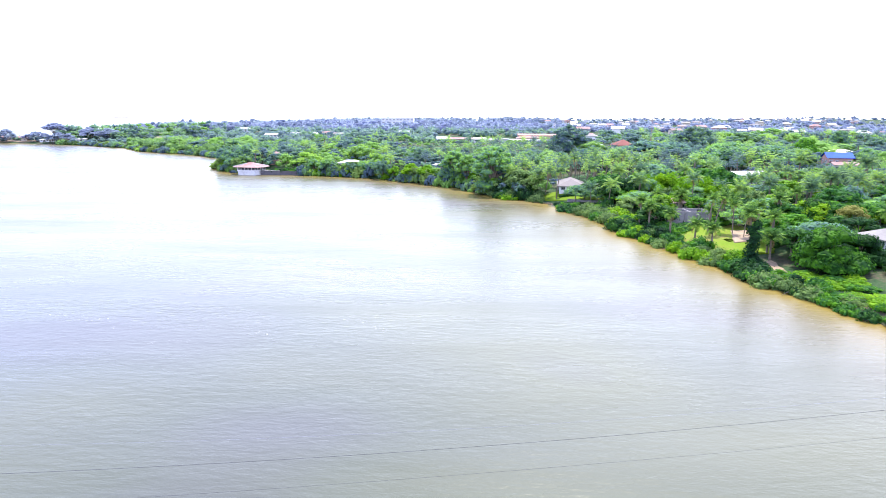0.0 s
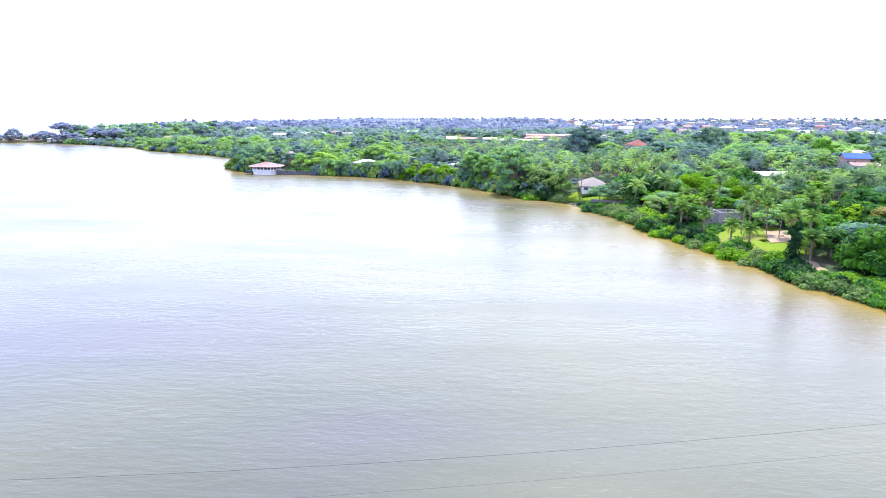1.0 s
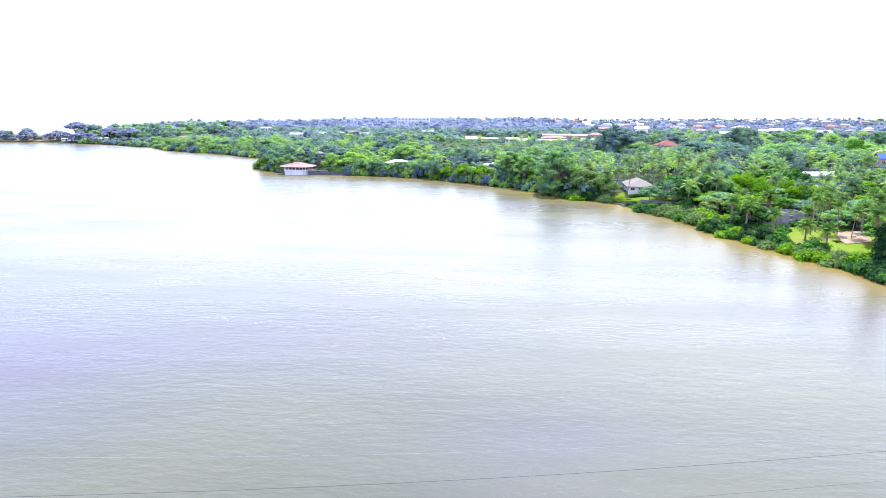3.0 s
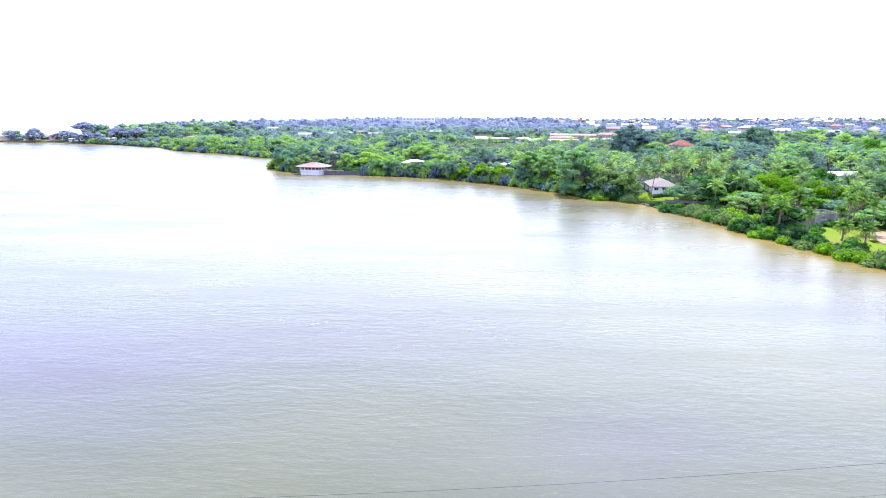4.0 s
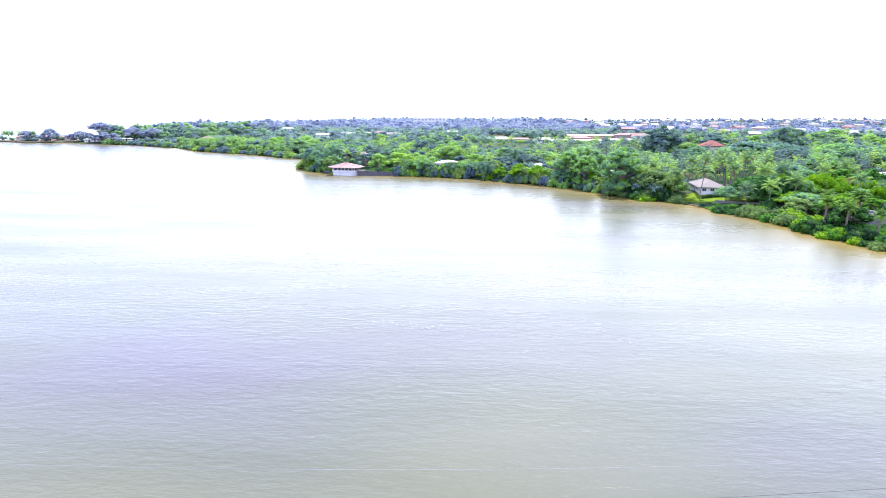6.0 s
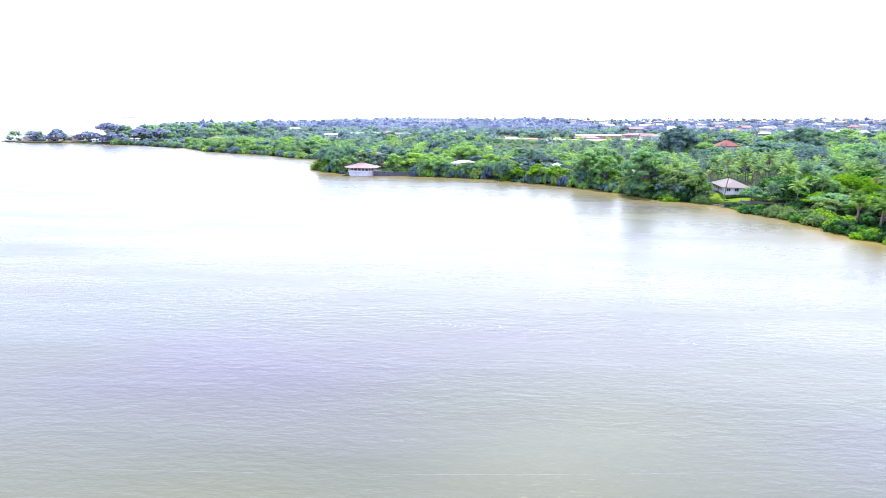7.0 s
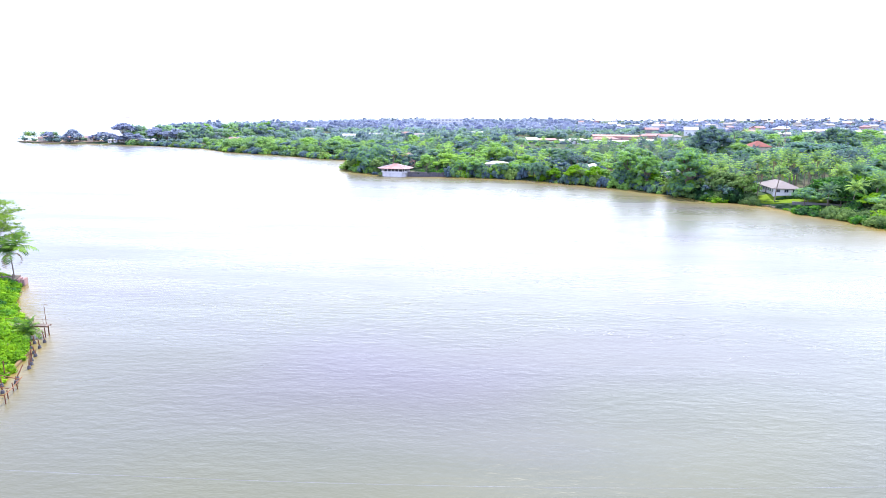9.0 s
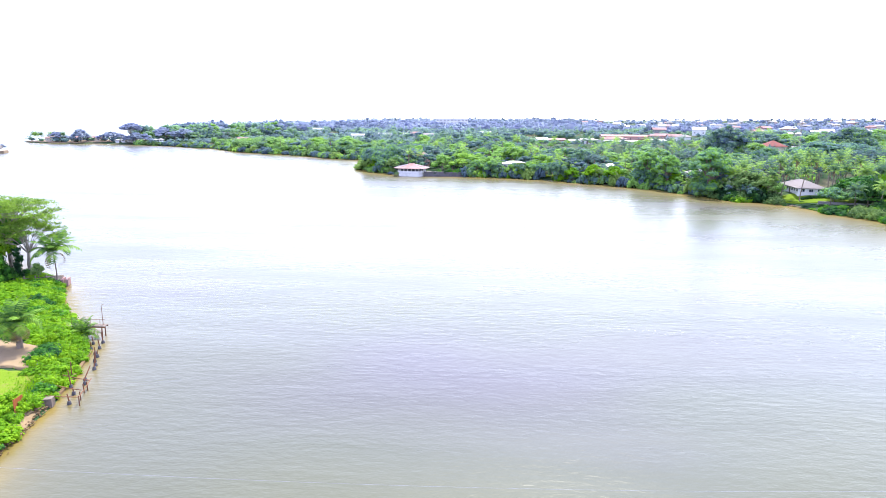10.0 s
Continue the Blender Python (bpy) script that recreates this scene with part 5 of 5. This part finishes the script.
# ---- the far town ----
def town():
    roofs = (ZINC_WHITE, ZINC, ROOF_GREY, ROOF_GREY, ROOF_ROSE, ROOF_ROSE, ZINC)
    walls = (WHITE, CREAM, WHITE, CONCRETE, PINK)
    spots = []
    for _ in range(4000):
        y = scatter.uniform(520, 1600)
        x = scatter.uniform(0.1 * y + 30, 0.76 * y + 5)
        if len(spots) >= 105 or any((x - a) ** 2 + (y - b) ** 2 < 22 ** 2 for a, b in spots):
            continue
        spots.append((x, y))
    for x, y in spots:
        house(x, y, scatter.uniform(-25, 25), scatter.uniform(7, 14), scatter.uniform(6, 9), scatter.uniform(3.2, 6.0), scatter.uniform(1.2, 2.6), scatter.choice(roofs), scatter.choice(walls),
            "distant town house with a sheet roof among trees", shape=scatter.choice(("hip", "gable")), windows=3, group="houses of the far town")


town()
for x, y, w, m, wm in ((-150, 548, 17, ZINC_WHITE, WHITE), (-137, 545, 12, ZINC, CREAM), (-126, 556, 14, ROOF_ROSE, WHITE), (-175, 552, 14, ZINC_WHITE, WHITE), (-112, 540, 10, ROOF_GREY, WHITE), (-266, 513, 10, ZINC_WHITE, WHITE), (-247, 530, 9, ZINC, WHITE), (-280, 560, 13, ROOF_ROSE, CREAM),
        (-322, 640, 26, ROOF_GREY, CONCRETE), (-230, 640, 14, ZINC_WHITE, WHITE), (-60, 600, 13, ZINC_WHITE, WHITE), (-20, 500, 11, ZINC, WHITE), (10, 470, 12, ZINC_WHITE, WHITE)):
    house(x, y, scatter.uniform(-15, 15), w * 0.75, 7, 2.4, 1.3, m, wm, "distant house with a pale roof above the trees", shape="gable", windows=3, z=height(x, y) + 1.0, group="distant houses on the bank")


def mast():
    """Slender lattice radio mast in red and white bands."""
    x, y = 103.0, 352.0
    ob = thing("radio_mast", pose(x, y, height(x, y)), "slender red and white lattice radio mast", "mast")
    H, n = 23.0, 10
    for k in range(n):
        b = Build()
        z0, z1 = H * k / n, H * (k + 1) / n
        r0, r1 = 0.6 - 0.4 * k / n, 0.6 - 0.4 * (k + 1) / n
        for i in range(3):
            a, c = 2.094 * i, 2.094 * (i + 1)
            p, q = (math.cos(a) * r0, math.sin(a) * r0, z0), (math.cos(a) * r1, math.sin(a) * r1, z1)
            p2, q2 = (math.cos(c) * r0, math.sin(c) * r0, z0), (math.cos(c) * r1, math.sin(c) * r1, z1)
            b.tube([p, q], [0.045, 0.045], 4, False).tube([p, q2], [0.025, 0.025], 4, False).tube([p2, q], [0.025, 0.025], 4, False).tube([q, q2], [0.025, 0.025], 4, False)
        part("lattice_section", b.mesh("lattice_section", ROOF_ROSE if k % 2 else ZINC), ob, "red lattice section" if k % 2 else "white lattice section")
    part("antenna", Build().tube([(0, 0, H), (0, 0, H + 2.5)], [0.06, 0.03], 5).mesh("antenna", ZINC), ob)


mast()
block = thing("tall_building", pose(-95, 860, height(-95, 860) - 3.5), "large pale unfinished building on the wooded ridge", "building")
part("wall", wall_ring(44, 14, 16).mesh("wall", WHITE), block)
for s in range(4):
    for i in range(9):
        # windows are nearly as pale as the wall, painting in the haze
        part("window", Build().box(-1.4, -0.15, 0, 1.4, 0.1, 1.9).mesh("window", ZINC_WHITE), block, m=pose(-19.5 + i * 4.9, -7.05, 1.2 + 3.8 * s))


# ---- the spit at the river mouth ----
patch("beach", [(-505, 594), (-470, 577), (-438, 579), (-400, 585), (-410, 610), (-480, 608)], SAND, "pale sandy spit at the river mouth", "beach", 0.15)
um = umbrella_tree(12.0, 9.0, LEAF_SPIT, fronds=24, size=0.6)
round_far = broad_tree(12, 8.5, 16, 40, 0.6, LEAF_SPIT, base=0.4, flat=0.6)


def spread_tree(x, y, k, meshes, label, wide=1.0, group=""):
    ob = thing("tree", pose(x, y, height(x, y), 0, 0, x * 3), label, "tree", group)
    for name, me in zip(("trunk", "crown"), meshes):
        part(name, me, ob, m=Matrix.Diagonal((k * wide, k * wide, k, 1)))


spread_tree(-443, 581, 1.1, round_far, "umbrella-shaped tree standing alone on the spit")
spread_tree(-391, 574, 1.55, um, "tall open tree with layered branches on the spit", 0.62)
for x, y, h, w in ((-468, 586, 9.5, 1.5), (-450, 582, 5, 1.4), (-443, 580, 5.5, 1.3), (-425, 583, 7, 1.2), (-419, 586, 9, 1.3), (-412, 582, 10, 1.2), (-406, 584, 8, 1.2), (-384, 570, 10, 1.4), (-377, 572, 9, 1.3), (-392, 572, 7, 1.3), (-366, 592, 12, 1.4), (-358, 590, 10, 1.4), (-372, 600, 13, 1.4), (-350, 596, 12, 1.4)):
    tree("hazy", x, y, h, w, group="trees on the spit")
for x, y in ((-490, 588), (-484, 586), (-494, 592), (-474, 584), (-461, 584)):
    palm(x, y, 6, 1.1, group="palms on the spit")
for i in range(9):
    house(-405 + i * 5.0, 577 + (i % 3), 0, 3.4, 3, 2.2, 0.9, ZINC_WHITE, WHITE, "small white beach stall", windows=1, name="beach_stall", group="row of beach stalls")
for x, w in ((-474, 14), (-452, 9), (-434, 12)):
    house(x, 590, 4, w, 6, 3, 1.4, ROOF_ROSE, CREAM, "low rose-coloured beach house on the spit", windows=3)
for i in range(90):
    x, y = scatter.uniform(-400, -270), scatter.uniform(590, 700)
    if shore_distance(np.array([x]), np.array([y]), RIGHT_BANK)[0] > 6:
        tree("small", x, y, scatter.uniform(8, 16), 1.2, heap=DISTANT_TREES, shady=True)
bar = Build()
bar.tube([(-1700, 2900, -1.5), (-1660, 2890, -0.5), (-1600, 2890, 0.0), (-1540, 2900, -1.5)], [1, 2.6, 2.4, 1], 8)
tagged(new("sandbank", bar.mesh("sandbank", SAND)), "far pale sandbank out at sea", "sandbank", kind="structure")


# ---- the near bank ----
patch("lawn_3", [(-129.8, 57.5), (-131.2, 62), (-133.3, 67), (-139, 66.8), (-150, 69.6), (-172, 68), (-172, 50), (-140, 50)], LAWN, "bright mown lawn beside the water", "lawn", 0.14)
patch("terrace", [(-133.4, 67.6), (-137.2, 73.8), (-146, 75.5), (-150, 70.5), (-139.5, 67.5)], EARTH, "pale bare earth terrace behind the shrubs", "terrace", 0.3)
patch("bare_bank", [(-127.1, 53), (-127.6, 57), (-128.4, 61), (-130.2, 61.5), (-129.6, 53)], EARTH, "bare crumbling soil at the waterline", "soil", 0.16)
for x, y, r in ((-129.6, 58.6, 1.1), (-130.6, 56.8, 1.4), (-129.0, 54.4, 1.3), (-131.0, 60.0, 1.2), (-128.6, 52.2, 1.2)):
    bush("lime", x, y, r, r, group="shrubs of the near bank", label="lush bright green shrub on the near bank")
slab = thing("white_slab", pose(-134.6, 68.7, height(-134.6, 68.7) + 0.3), "flat white slab lying on the lawn", "slab")
part("slab", Build().tube([(0, 0, 0), (0, 0, 0.12)], [0.75, 0.7], 9).mesh("slab", WHITE), slab)
palm(-139.3, 72.9, 3.5, 0.8, True, True, 14, stout=2.2, label="stout palm with a ragged skirt of dry brown fronds")
palm(-136.2, 80.3, 0.5, 0.6, True, True, 0, label="young palm at the water's edge")
palm(-157.0, 107, 6.0, 1.2, True, False, 3, label="coconut palm leaning over the water")
um2 = umbrella_tree(14.2, 9.0, LEAF_FEATHER, fronds=24, size=0.19, leafy=120)
spread_tree(-168.5, 112, 1.0, um2, "tall umbrella-crowned tree with bare rising limbs")
um3 = umbrella_tree(10.8, 6.2, LEAF_FEATHER, fronds=18, size=0.17, leafy=100)
spread_tree(-163.0, 109, 1.0, um3, "spreading tree with layered olive green boughs")
vt = thing("climbing_vine", pose(-162.2, 105.0, height(-162.2, 105.0)), "upright trunk wrapped in dark climbing vine", "vine")
vb2 = Build()
for i in range(9):
    leaf_lobe(vb2, (rng.normal() * 0.12, rng.normal() * 0.12, 0.3 + i * 0.6), 0.75, 0.6, 60, 0.22)
part("vine", vb2.mesh("vine", LEAF_DARK), vt)
tree("lime", -167.5, 104.5, 9.8, 0.8, "leafy bright green tree on the near bank", pick=0)
tree("lime", -172, 107, 10.5, 0.9, "leafy bright green tree on the near bank", pick=1)
# the draped trees here have darker leaves to stand in for canopy shade
tree("draped", -169, 104, 8.5, 0.7)
tree("mid", -171, 112, 11, 1.0, pick=2)
tree("olive", -157.5, 103, 3.6, 0.6)
tree("draped", -164.0, 101.5, 5.2, 0.75)
tree("draped", -168, 99, 5.5, 0.8)
for i, (x, y) in enumerate(((-175, 118), (-182, 124), (-190, 132), (-180, 108), (-185, 100), (-178, 92), (-170, 84), (-182, 78), (-190, 90))):
    tree(("mid", "dark", "flat")[i % 3], x, y, 9 + i % 3, 1.0, group="trees of the near bank")


def fill_left():
    for x, y, nx, ny in along(LEFT_BANK, 0, 9, 1.5):
        if y < 40:
            continue
        for row in range(4):
            wall = 56 < y < 74
            d = row * 1.9 + scatter.uniform(0.6, 1.7) + (1.0 if wall else 0.3)
            if wall and y < 67 and row > 0:
                continue
            if y < 57 and row > 0:
                continue
            px, py = x - abs(nx) * d * (1 if nx < 0 else 1) * 0.9, y - 0.15 * d + scatter.uniform(-0.6, 0.6)
            if row > 1 and 60 < y < 77:
                continue
            if row == 3 and (y < 77 or y > 100):
                continue
            s = scatter.uniform(1.0, 1.7)
            bush(scatter.choice(("lime", "lime", "lime", "lime", "green")), px, py, s, s * scatter.uniform(0.6, 1.15), group="shrubs of the near bank", label="lush bright green shrub on the near bank")


fill_left()
gb = Build()
for _ in range(5200):
    y = scatter.uniform(76, 104)
    x = -136 - (y - 78) * 0.9 - scatter.uniform(0, 14) + 2
    d = float(shore_distance(np.array([x]), np.array([y]), LEFT_BANK)[0])
    if d < 0.6:
        continue
    leaf_quads(gb, np.array([(x, y, height(x, y) + scatter.uniform(0.15, 0.7))]), unit(np.array([(scatter.gauss(0, 0.5), scatter.gauss(0, 0.5), 1.0)])), 0.42)
tagged(new("ground_creeper", gb.mesh("ground_creeper", LEAF_LIME)), "bright green creeping plants over the near bank", "creeper", kind="stuff")

for i, (x, y, r) in enumerate(((-129.7, 66.0, 1.1), (-131.0, 69.3, 1.3), (-132.3, 72.6, 1.3), (-133.6, 75.2, 1.4), (-129.0, 62.8, 0.9), (-130.4, 67.6, 1.0), (-132.9, 74.0, 1.2))):
    bush("lime", x, y, r, r * 0.9, group="shrubs of the near bank", label="bright green shrub spilling over the retaining wall")
tufts = Build()
for _ in range(2600):
    y = scatter.uniform(58, 80)
    x = -128.5 - (y - 58) * 0.32 - abs(scatter.gauss(0, 1.4)) - 0.6
    if float(shore_distance(np.array([x]), np.array([y]), LEFT_BANK)[0]) < 0.5:
        continue
    z, a, h = height(x, y), scatter.uniform(0, 6.3), scatter.uniform(0.2, 0.45)
    ux, uy = math.cos(a) * 0.06, math.sin(a) * 0.06
    tufts.add([(x - ux, y - uy, z), (x + ux, y + uy, z), (x + uy * 3 * h + ux * 0.4, y - ux * 3 * h, z + h)], [(0, 1, 2)])
tagged(new("bank_grass", tufts.mesh("bank_grass", LEAF_LIME)), "tufts of long yellow-green grass behind the shrubs", "grass", kind="stuff")

# retaining wall, rusty sheet, debris
rw = thing("retaining_wall", pose(0, 0, 0), "ochre-stained concrete retaining wall along the water", "wall")
for (ax, ay), (bx, by) in zip(((-127.9, 60.2), (-128.9, 65.2), (-130.4, 70.2)), ((-128.9, 65.2), (-130.4, 70.2), (-132.4, 76.0))):
    q = math.hypot(bx - ax, by - ay)
    part("wall_section", Build().box(0, 0, -1.0, q, 0.35, 0.28).mesh("wall_section", OCHRE), rw, m=pose(ax, ay, 0, 0, 0, math.degrees(math.atan2(by - ay, bx - ax))))
sheet = thing("rusty_sheet", pose(-128.9, 57.5, 1.0, 0, 0, 110), "bent orange rusted iron sheet on the bank", "metal sheet")
sv, n = [], 13
for k in (0.0, 0.03):
    for z in (0.0, 1.0):
        sv += [(i * 0.22, k + 0.06 * (i % 2), z * (1.5 - 0.045 * i + 0.06 * math.sin(i * 2.1))) for i in range(n)]
sf = []
for i in range(n - 1):
    sf += [(i, i + 1, n + i + 1, n + i), (2 * n + i + 1, 2 * n + i, 3 * n + i, 3 * n + i + 1), (n + i, n + i + 1, 3 * n + i + 1, 3 * n + i), (i + 1, i, 2 * n + i, 2 * n + i + 1)]
sf += [(0, n, 3 * n, 2 * n), (2 * n - 1, n - 1, 3 * n - 1, 4 * n - 1)]
part("sheet", Build().add(sv, sf).mesh("sheet", RUST_ORANGE), sheet)
box = thing("concrete_block", pose(-128.2, 61.3, 0.2, 0, 0, 12), "dark concrete block at the end of the wall", "block")
part("block", Build().box(-0.45, -0.4, -0.8, 0.45, 0.4, 0.75).mesh("block", TIMBER), box)
rk = Build()
for i in range(110):
    t = scatter.random()
    x, y = -126.3 - 1.8 * t + scatter.gauss(0, 0.35), 50 + 10.5 * t
    v, f = ICO1
    rk.add(np.array((x, y, 0.1 + scatter.uniform(0, 0.3))) + v * np.array([scatter.uniform(0.05, 0.19), scatter.uniform(0.05, 0.19), scatter.uniform(0.04, 0.12)]) * rng.uniform(0.7, 1.2, (len(v), 1)), f)
tagged(new("shore_rubble", rk.mesh("shore_rubble", OCHRE)), "broken stones and rubble along the waterline", "rubble", kind="stuff")


def jetty():
    ob = thing("jetty", pose(-141.2, 81.2, 0, 0, 0, 0), "narrow rusty jetty on iron legs", "jetty")
    L = 7.8
    for i in range(16):
        part("plank", Build().box(i * L / 16, -0.45, 1.55, (i + 0.92) * L / 16, 0.45, 1.63).mesh("plank", TIMBER), ob)
    for y in (-0.4, 0.4):
        part("beam", Build().box(0, y - 0.05, 1.42, L, y + 0.05, 1.55).mesh("beam", RUST), ob)
    for x in (3.4, 7.3):
        for y in (-0.38, 0.38):
            part("leg", Build().tube([(x, y, -2), (x + 0.05, y, 1.35)], [0.08, 0.075], 7).mesh("leg", RUST), ob)
    for x in (1.5, 2.8, 4.1, 5.4, 6.7):
        part("rail_post", Build().tube([(x, 0.42, 1.6), (x, 0.42, 2.3)], [0.025, 0.025], 5).mesh("rail_post", RUST), ob)
    part("rail", Build().tube([(1.5, 0.42, 2.3), (7.4, 0.42, 2.28)], [0.025, 0.025], 5).mesh("rail", RUST), ob)
    part("lamp_pole", Build().tube([(7.2, 0.3, 1.6), (7.2, 0.3, 4.3), (7.35, 0.3, 4.45), (7.7, 0.3, 4.4)], [0.04, 0.03, 0.025, 0.02], 6).mesh("lamp_pole", RUST), ob)


jetty()


def piling(x, y, tall, dx, cap):
    ob = thing("piling", pose(x, y, 0, 0, 0, x * 50), "old pile with a concrete foot and a rusty stump", "piling", "old piles of a vanished pier")
    if cap:
        part("foot", Build().tube([(0, 0, -1.2), (0, 0, 0.1), (0, 0, 0.38)], [0.19, 0.22, 0.16], 8).mesh("foot", STONE), ob, "dark stained concrete foot")
    part("stump", Build().tube([(0, 0, -1.2 if not cap else 0.4), (dx, 0.05, tall)], [0.07, 0.055], 7).mesh("stump", RUST), ob)


for x, y, tall, dx, cap in ((-133.7, 78.4, 1.1, 0.05, True), (-132.7, 78.9, 1.6, 0.1, True), (-131.5, 75.1, 1.0, 0.1, True), (-130.7, 74.2, 0.9, 0.05, True), (-132.9, 76.6, 1.0, 0.0, True), (-132.0, 76.9, 1.3, 0.1, True), (-130.2, 72.8, 1.1, 0.1, True), (-128.9, 70.5, 1.9, 0.2, True),
        (-129.4, 71.6, 2.0, 0.1, True), (-130.0, 68.0, 2.0, 0.0, True), (-128.1, 67.4, 1.5, 0.9, True), (-127.6, 66.5, 0.8, 0.1, True), (-128.6, 65.6, 2.1, -0.1, True), (-127.3, 64.0, 0.9, 0.0, True), (-126.4, 61.8, 1.2, 0.1, True),
        (-126.4, 65.1, 1.0, 0.05, False), (-126.5, 64.6, 1.0, 0.05, False), (-125.8, 62.8, 1.0, 0.0, False), (-125.2, 61.6, 1.1, 0.0, False), (-144.2, 88.6, 1.2, 0.0, True), (-143.1, 88.2, 1.0, 0.3, True)):
    piling(x, y, tall, dx, cap)
for ax, ay, bx, by in ((-130.2, 66.8, -126.4, 65.6), (-129.4, 64.2, -125.9, 63.2), (-128.8, 61.8, -125.2, 61.6), (-126.6, 66.2, -125.2, 61.6)):
    bm_ = thing("iron_beam", pose(0, 0, 0), "rusty iron beam between the piles", "beam", "beams of the old pier")
    part("beam", Build().tube([(ax, ay, 0.95), ((ax + bx) / 2, (ay + by) / 2, 0.9), (bx, by, 0.95)], [0.045, 0.045, 0.045], 6).mesh("beam", RUST), bm_)

# timber landing below the palm
land = thing("landing", pose(-158.5, 104.8, 0, 0, 0, 20), "old timber landing with posts and a brick pier", "landing")
part("deck", Build().box(-4, -1.6, 1.1, 3.2, 1.6, 1.35).mesh("deck", TIMBER), land)
for i in range(5):
    part("post", Build().tube([(-3.5 + i * 1.6, -1.5, -1.5), (-3.5 + i * 1.6, -1.5, 2.3)], [0.1, 0.09], 6).mesh("post", TIMBER), land)
part("rail", Build().tube([(-3.6, -1.5, 1.9), (3, -1.5, 1.9)], [0.05, 0.05], 5).mesh("rail", TIMBER), land)
for k in range(3):
    part("pier", Build().box(2.6 + 0.7 * k, -1.2, -1.2, 3.0 + 0.7 * k, 0.8, 1.3 - 0.1 * k).mesh("pier", ROOF_ROSE), land, "worn brick pier")
hut = house(-418, 438, 20, 8, 6, 3.0, 1.2, ROOF_GREY, CREAM, "cream hut on a yellow quay at the water far off", windows=2, z=1.6)
part("quay", Build().box(-7, -5, -2.5, 7, 5, 0.1).mesh("quay", SAND), hut, "yellow stone quay")
DISTANT_TREES.finish()
SHORE_SHRUBS.finish()
tree("hazy", -419, 446, 5.5, 1.2, pick=0, z=0.6, group="trees of the near bank")


# ---- cables across the river ----
def cable(name, a, b, low, sag, x0, mat, words, thick=0.017):
    xs = np.linspace(-186, 116, 60)
    pts = [(x, a + b * x, low + sag * (x - x0) ** 2) for x in xs]
    t = Build().tube(pts, [thick] * len(pts), 5)
    tagged(new(name, t.mesh(name, mat)), words, "cable", "cables across the river")
    return pts[0], pts[-1]


ends = [cable("power_cable", 44.6, 0.084, 3.0, 0.000506, -60, CABLE, "thin dark cable sagging across the river", 0.014),
    cable("power_cable", 41.9, 0.124, 3.0, 0.000323, -60, CABLE, "thin dark cable sagging across the river", 0.009),
    cable("power_cable", 47.1, 0.038, 3.0, 0.000572, -60, ZINC, "thin bright metal cable sagging across the river", 0.009)]
for k in (0, 1):
    for e in ends:
        x, y, z = e[k]
        g = height(x, y)
        po = thing("cable_pole", pose(x, y, g), "plain timber pole holding a cable on the bank", "pole", "cable poles")
        part("pole", Build().tube([(0, 0, -0.8), (0, 0, z - g + 0.4)], [0.16, 0.11], 8).mesh("pole", TIMBER), po)


# ---- foam lines on the river ----
def foam(name, pts, wide, count):
    b = Build()
    pts = np.array(pts, float)
    for i in range(count // 4):
        t = scatter.random() * (len(pts) - 1)
        k = min(int(t), len(pts) - 2)
        x, y = pts[k] + (pts[k + 1] - pts[k]) * (t - k)
        q = 3 + int(scatter.random() * 4)
        x, y = x + scatter.gauss(0, wide), y + scatter.gauss(0, wide)
        rx, ry, a = scatter.uniform(0.06, 0.3), scatter.uniform(0.015, 0.05), scatter.gauss(0, 0.4)
        v = []
        for j in range(q + 2):
            c, s = math.cos(2 * math.pi * j / (q + 2)) * rx, math.sin(2 * math.pi * j / (q + 2)) * ry * scatter.uniform(0.6, 1.3)
            v.append((x + c * math.cos(a) - s * math.sin(a), y + c * math.sin(a) + s * math.cos(a), 0.006))
        b.add(v, [tuple(range(q + 2))])
    tagged(new(name, b.mesh(name, FOAM)), "thin broken line of white foam drifting on the river", "foam", kind="stuff")


FOAM = worn("river_foam", (0.3, 0.3, 0.3), (0.2, 0.2, 0.2), 0.8)
foam("foam", [(6.4, 208.0), (11, 200), (15.9, 192.2)], 0.35, 260)
foam("foam", [(34.2, 146.2), (38.0, 138.7), (45.1, 128.6)], 0.35, 260)
foam("foam", [(18.6, 174.5), (23.1, 169.6)], 0.3, 120)
foam("foam", [(-19.0, 90.4), (-12.1, 83.9), (-6.7, 78.2)], 0.5, 130)
foam("foam", [(-30.6, 82.2), (-28.7, 81.4)], 0.4, 40)
foam("foam", [(-44.7, 77.0), (-41.7, 78.0), (-37.6, 78.4)], 0.4, 90)
foam("foam", [(-64.5, 87.5), (-56.9, 86.9), (-48.5, 82.0)], 0.6, 140)
foam("foam", [(-118.1, 96.7), (-115.5, 94.2)], 0.5, 60)
foam("foam", [(-162.9, 126.7), (-150.9, 117.8), (-140.1, 113.7)], 0.9, 150)
foam("foam", [(6.6, 210.0), (13.6, 199.1), (19.2, 190.4)], 0.5, 140)
foam("foam", [(31.7, 151.8), (35.0, 142.2), (38.8, 130.0)], 0.4, 140)
foam("foam", [(-64.2, 88.2), (-56.8, 86.2)], 0.5, 60)
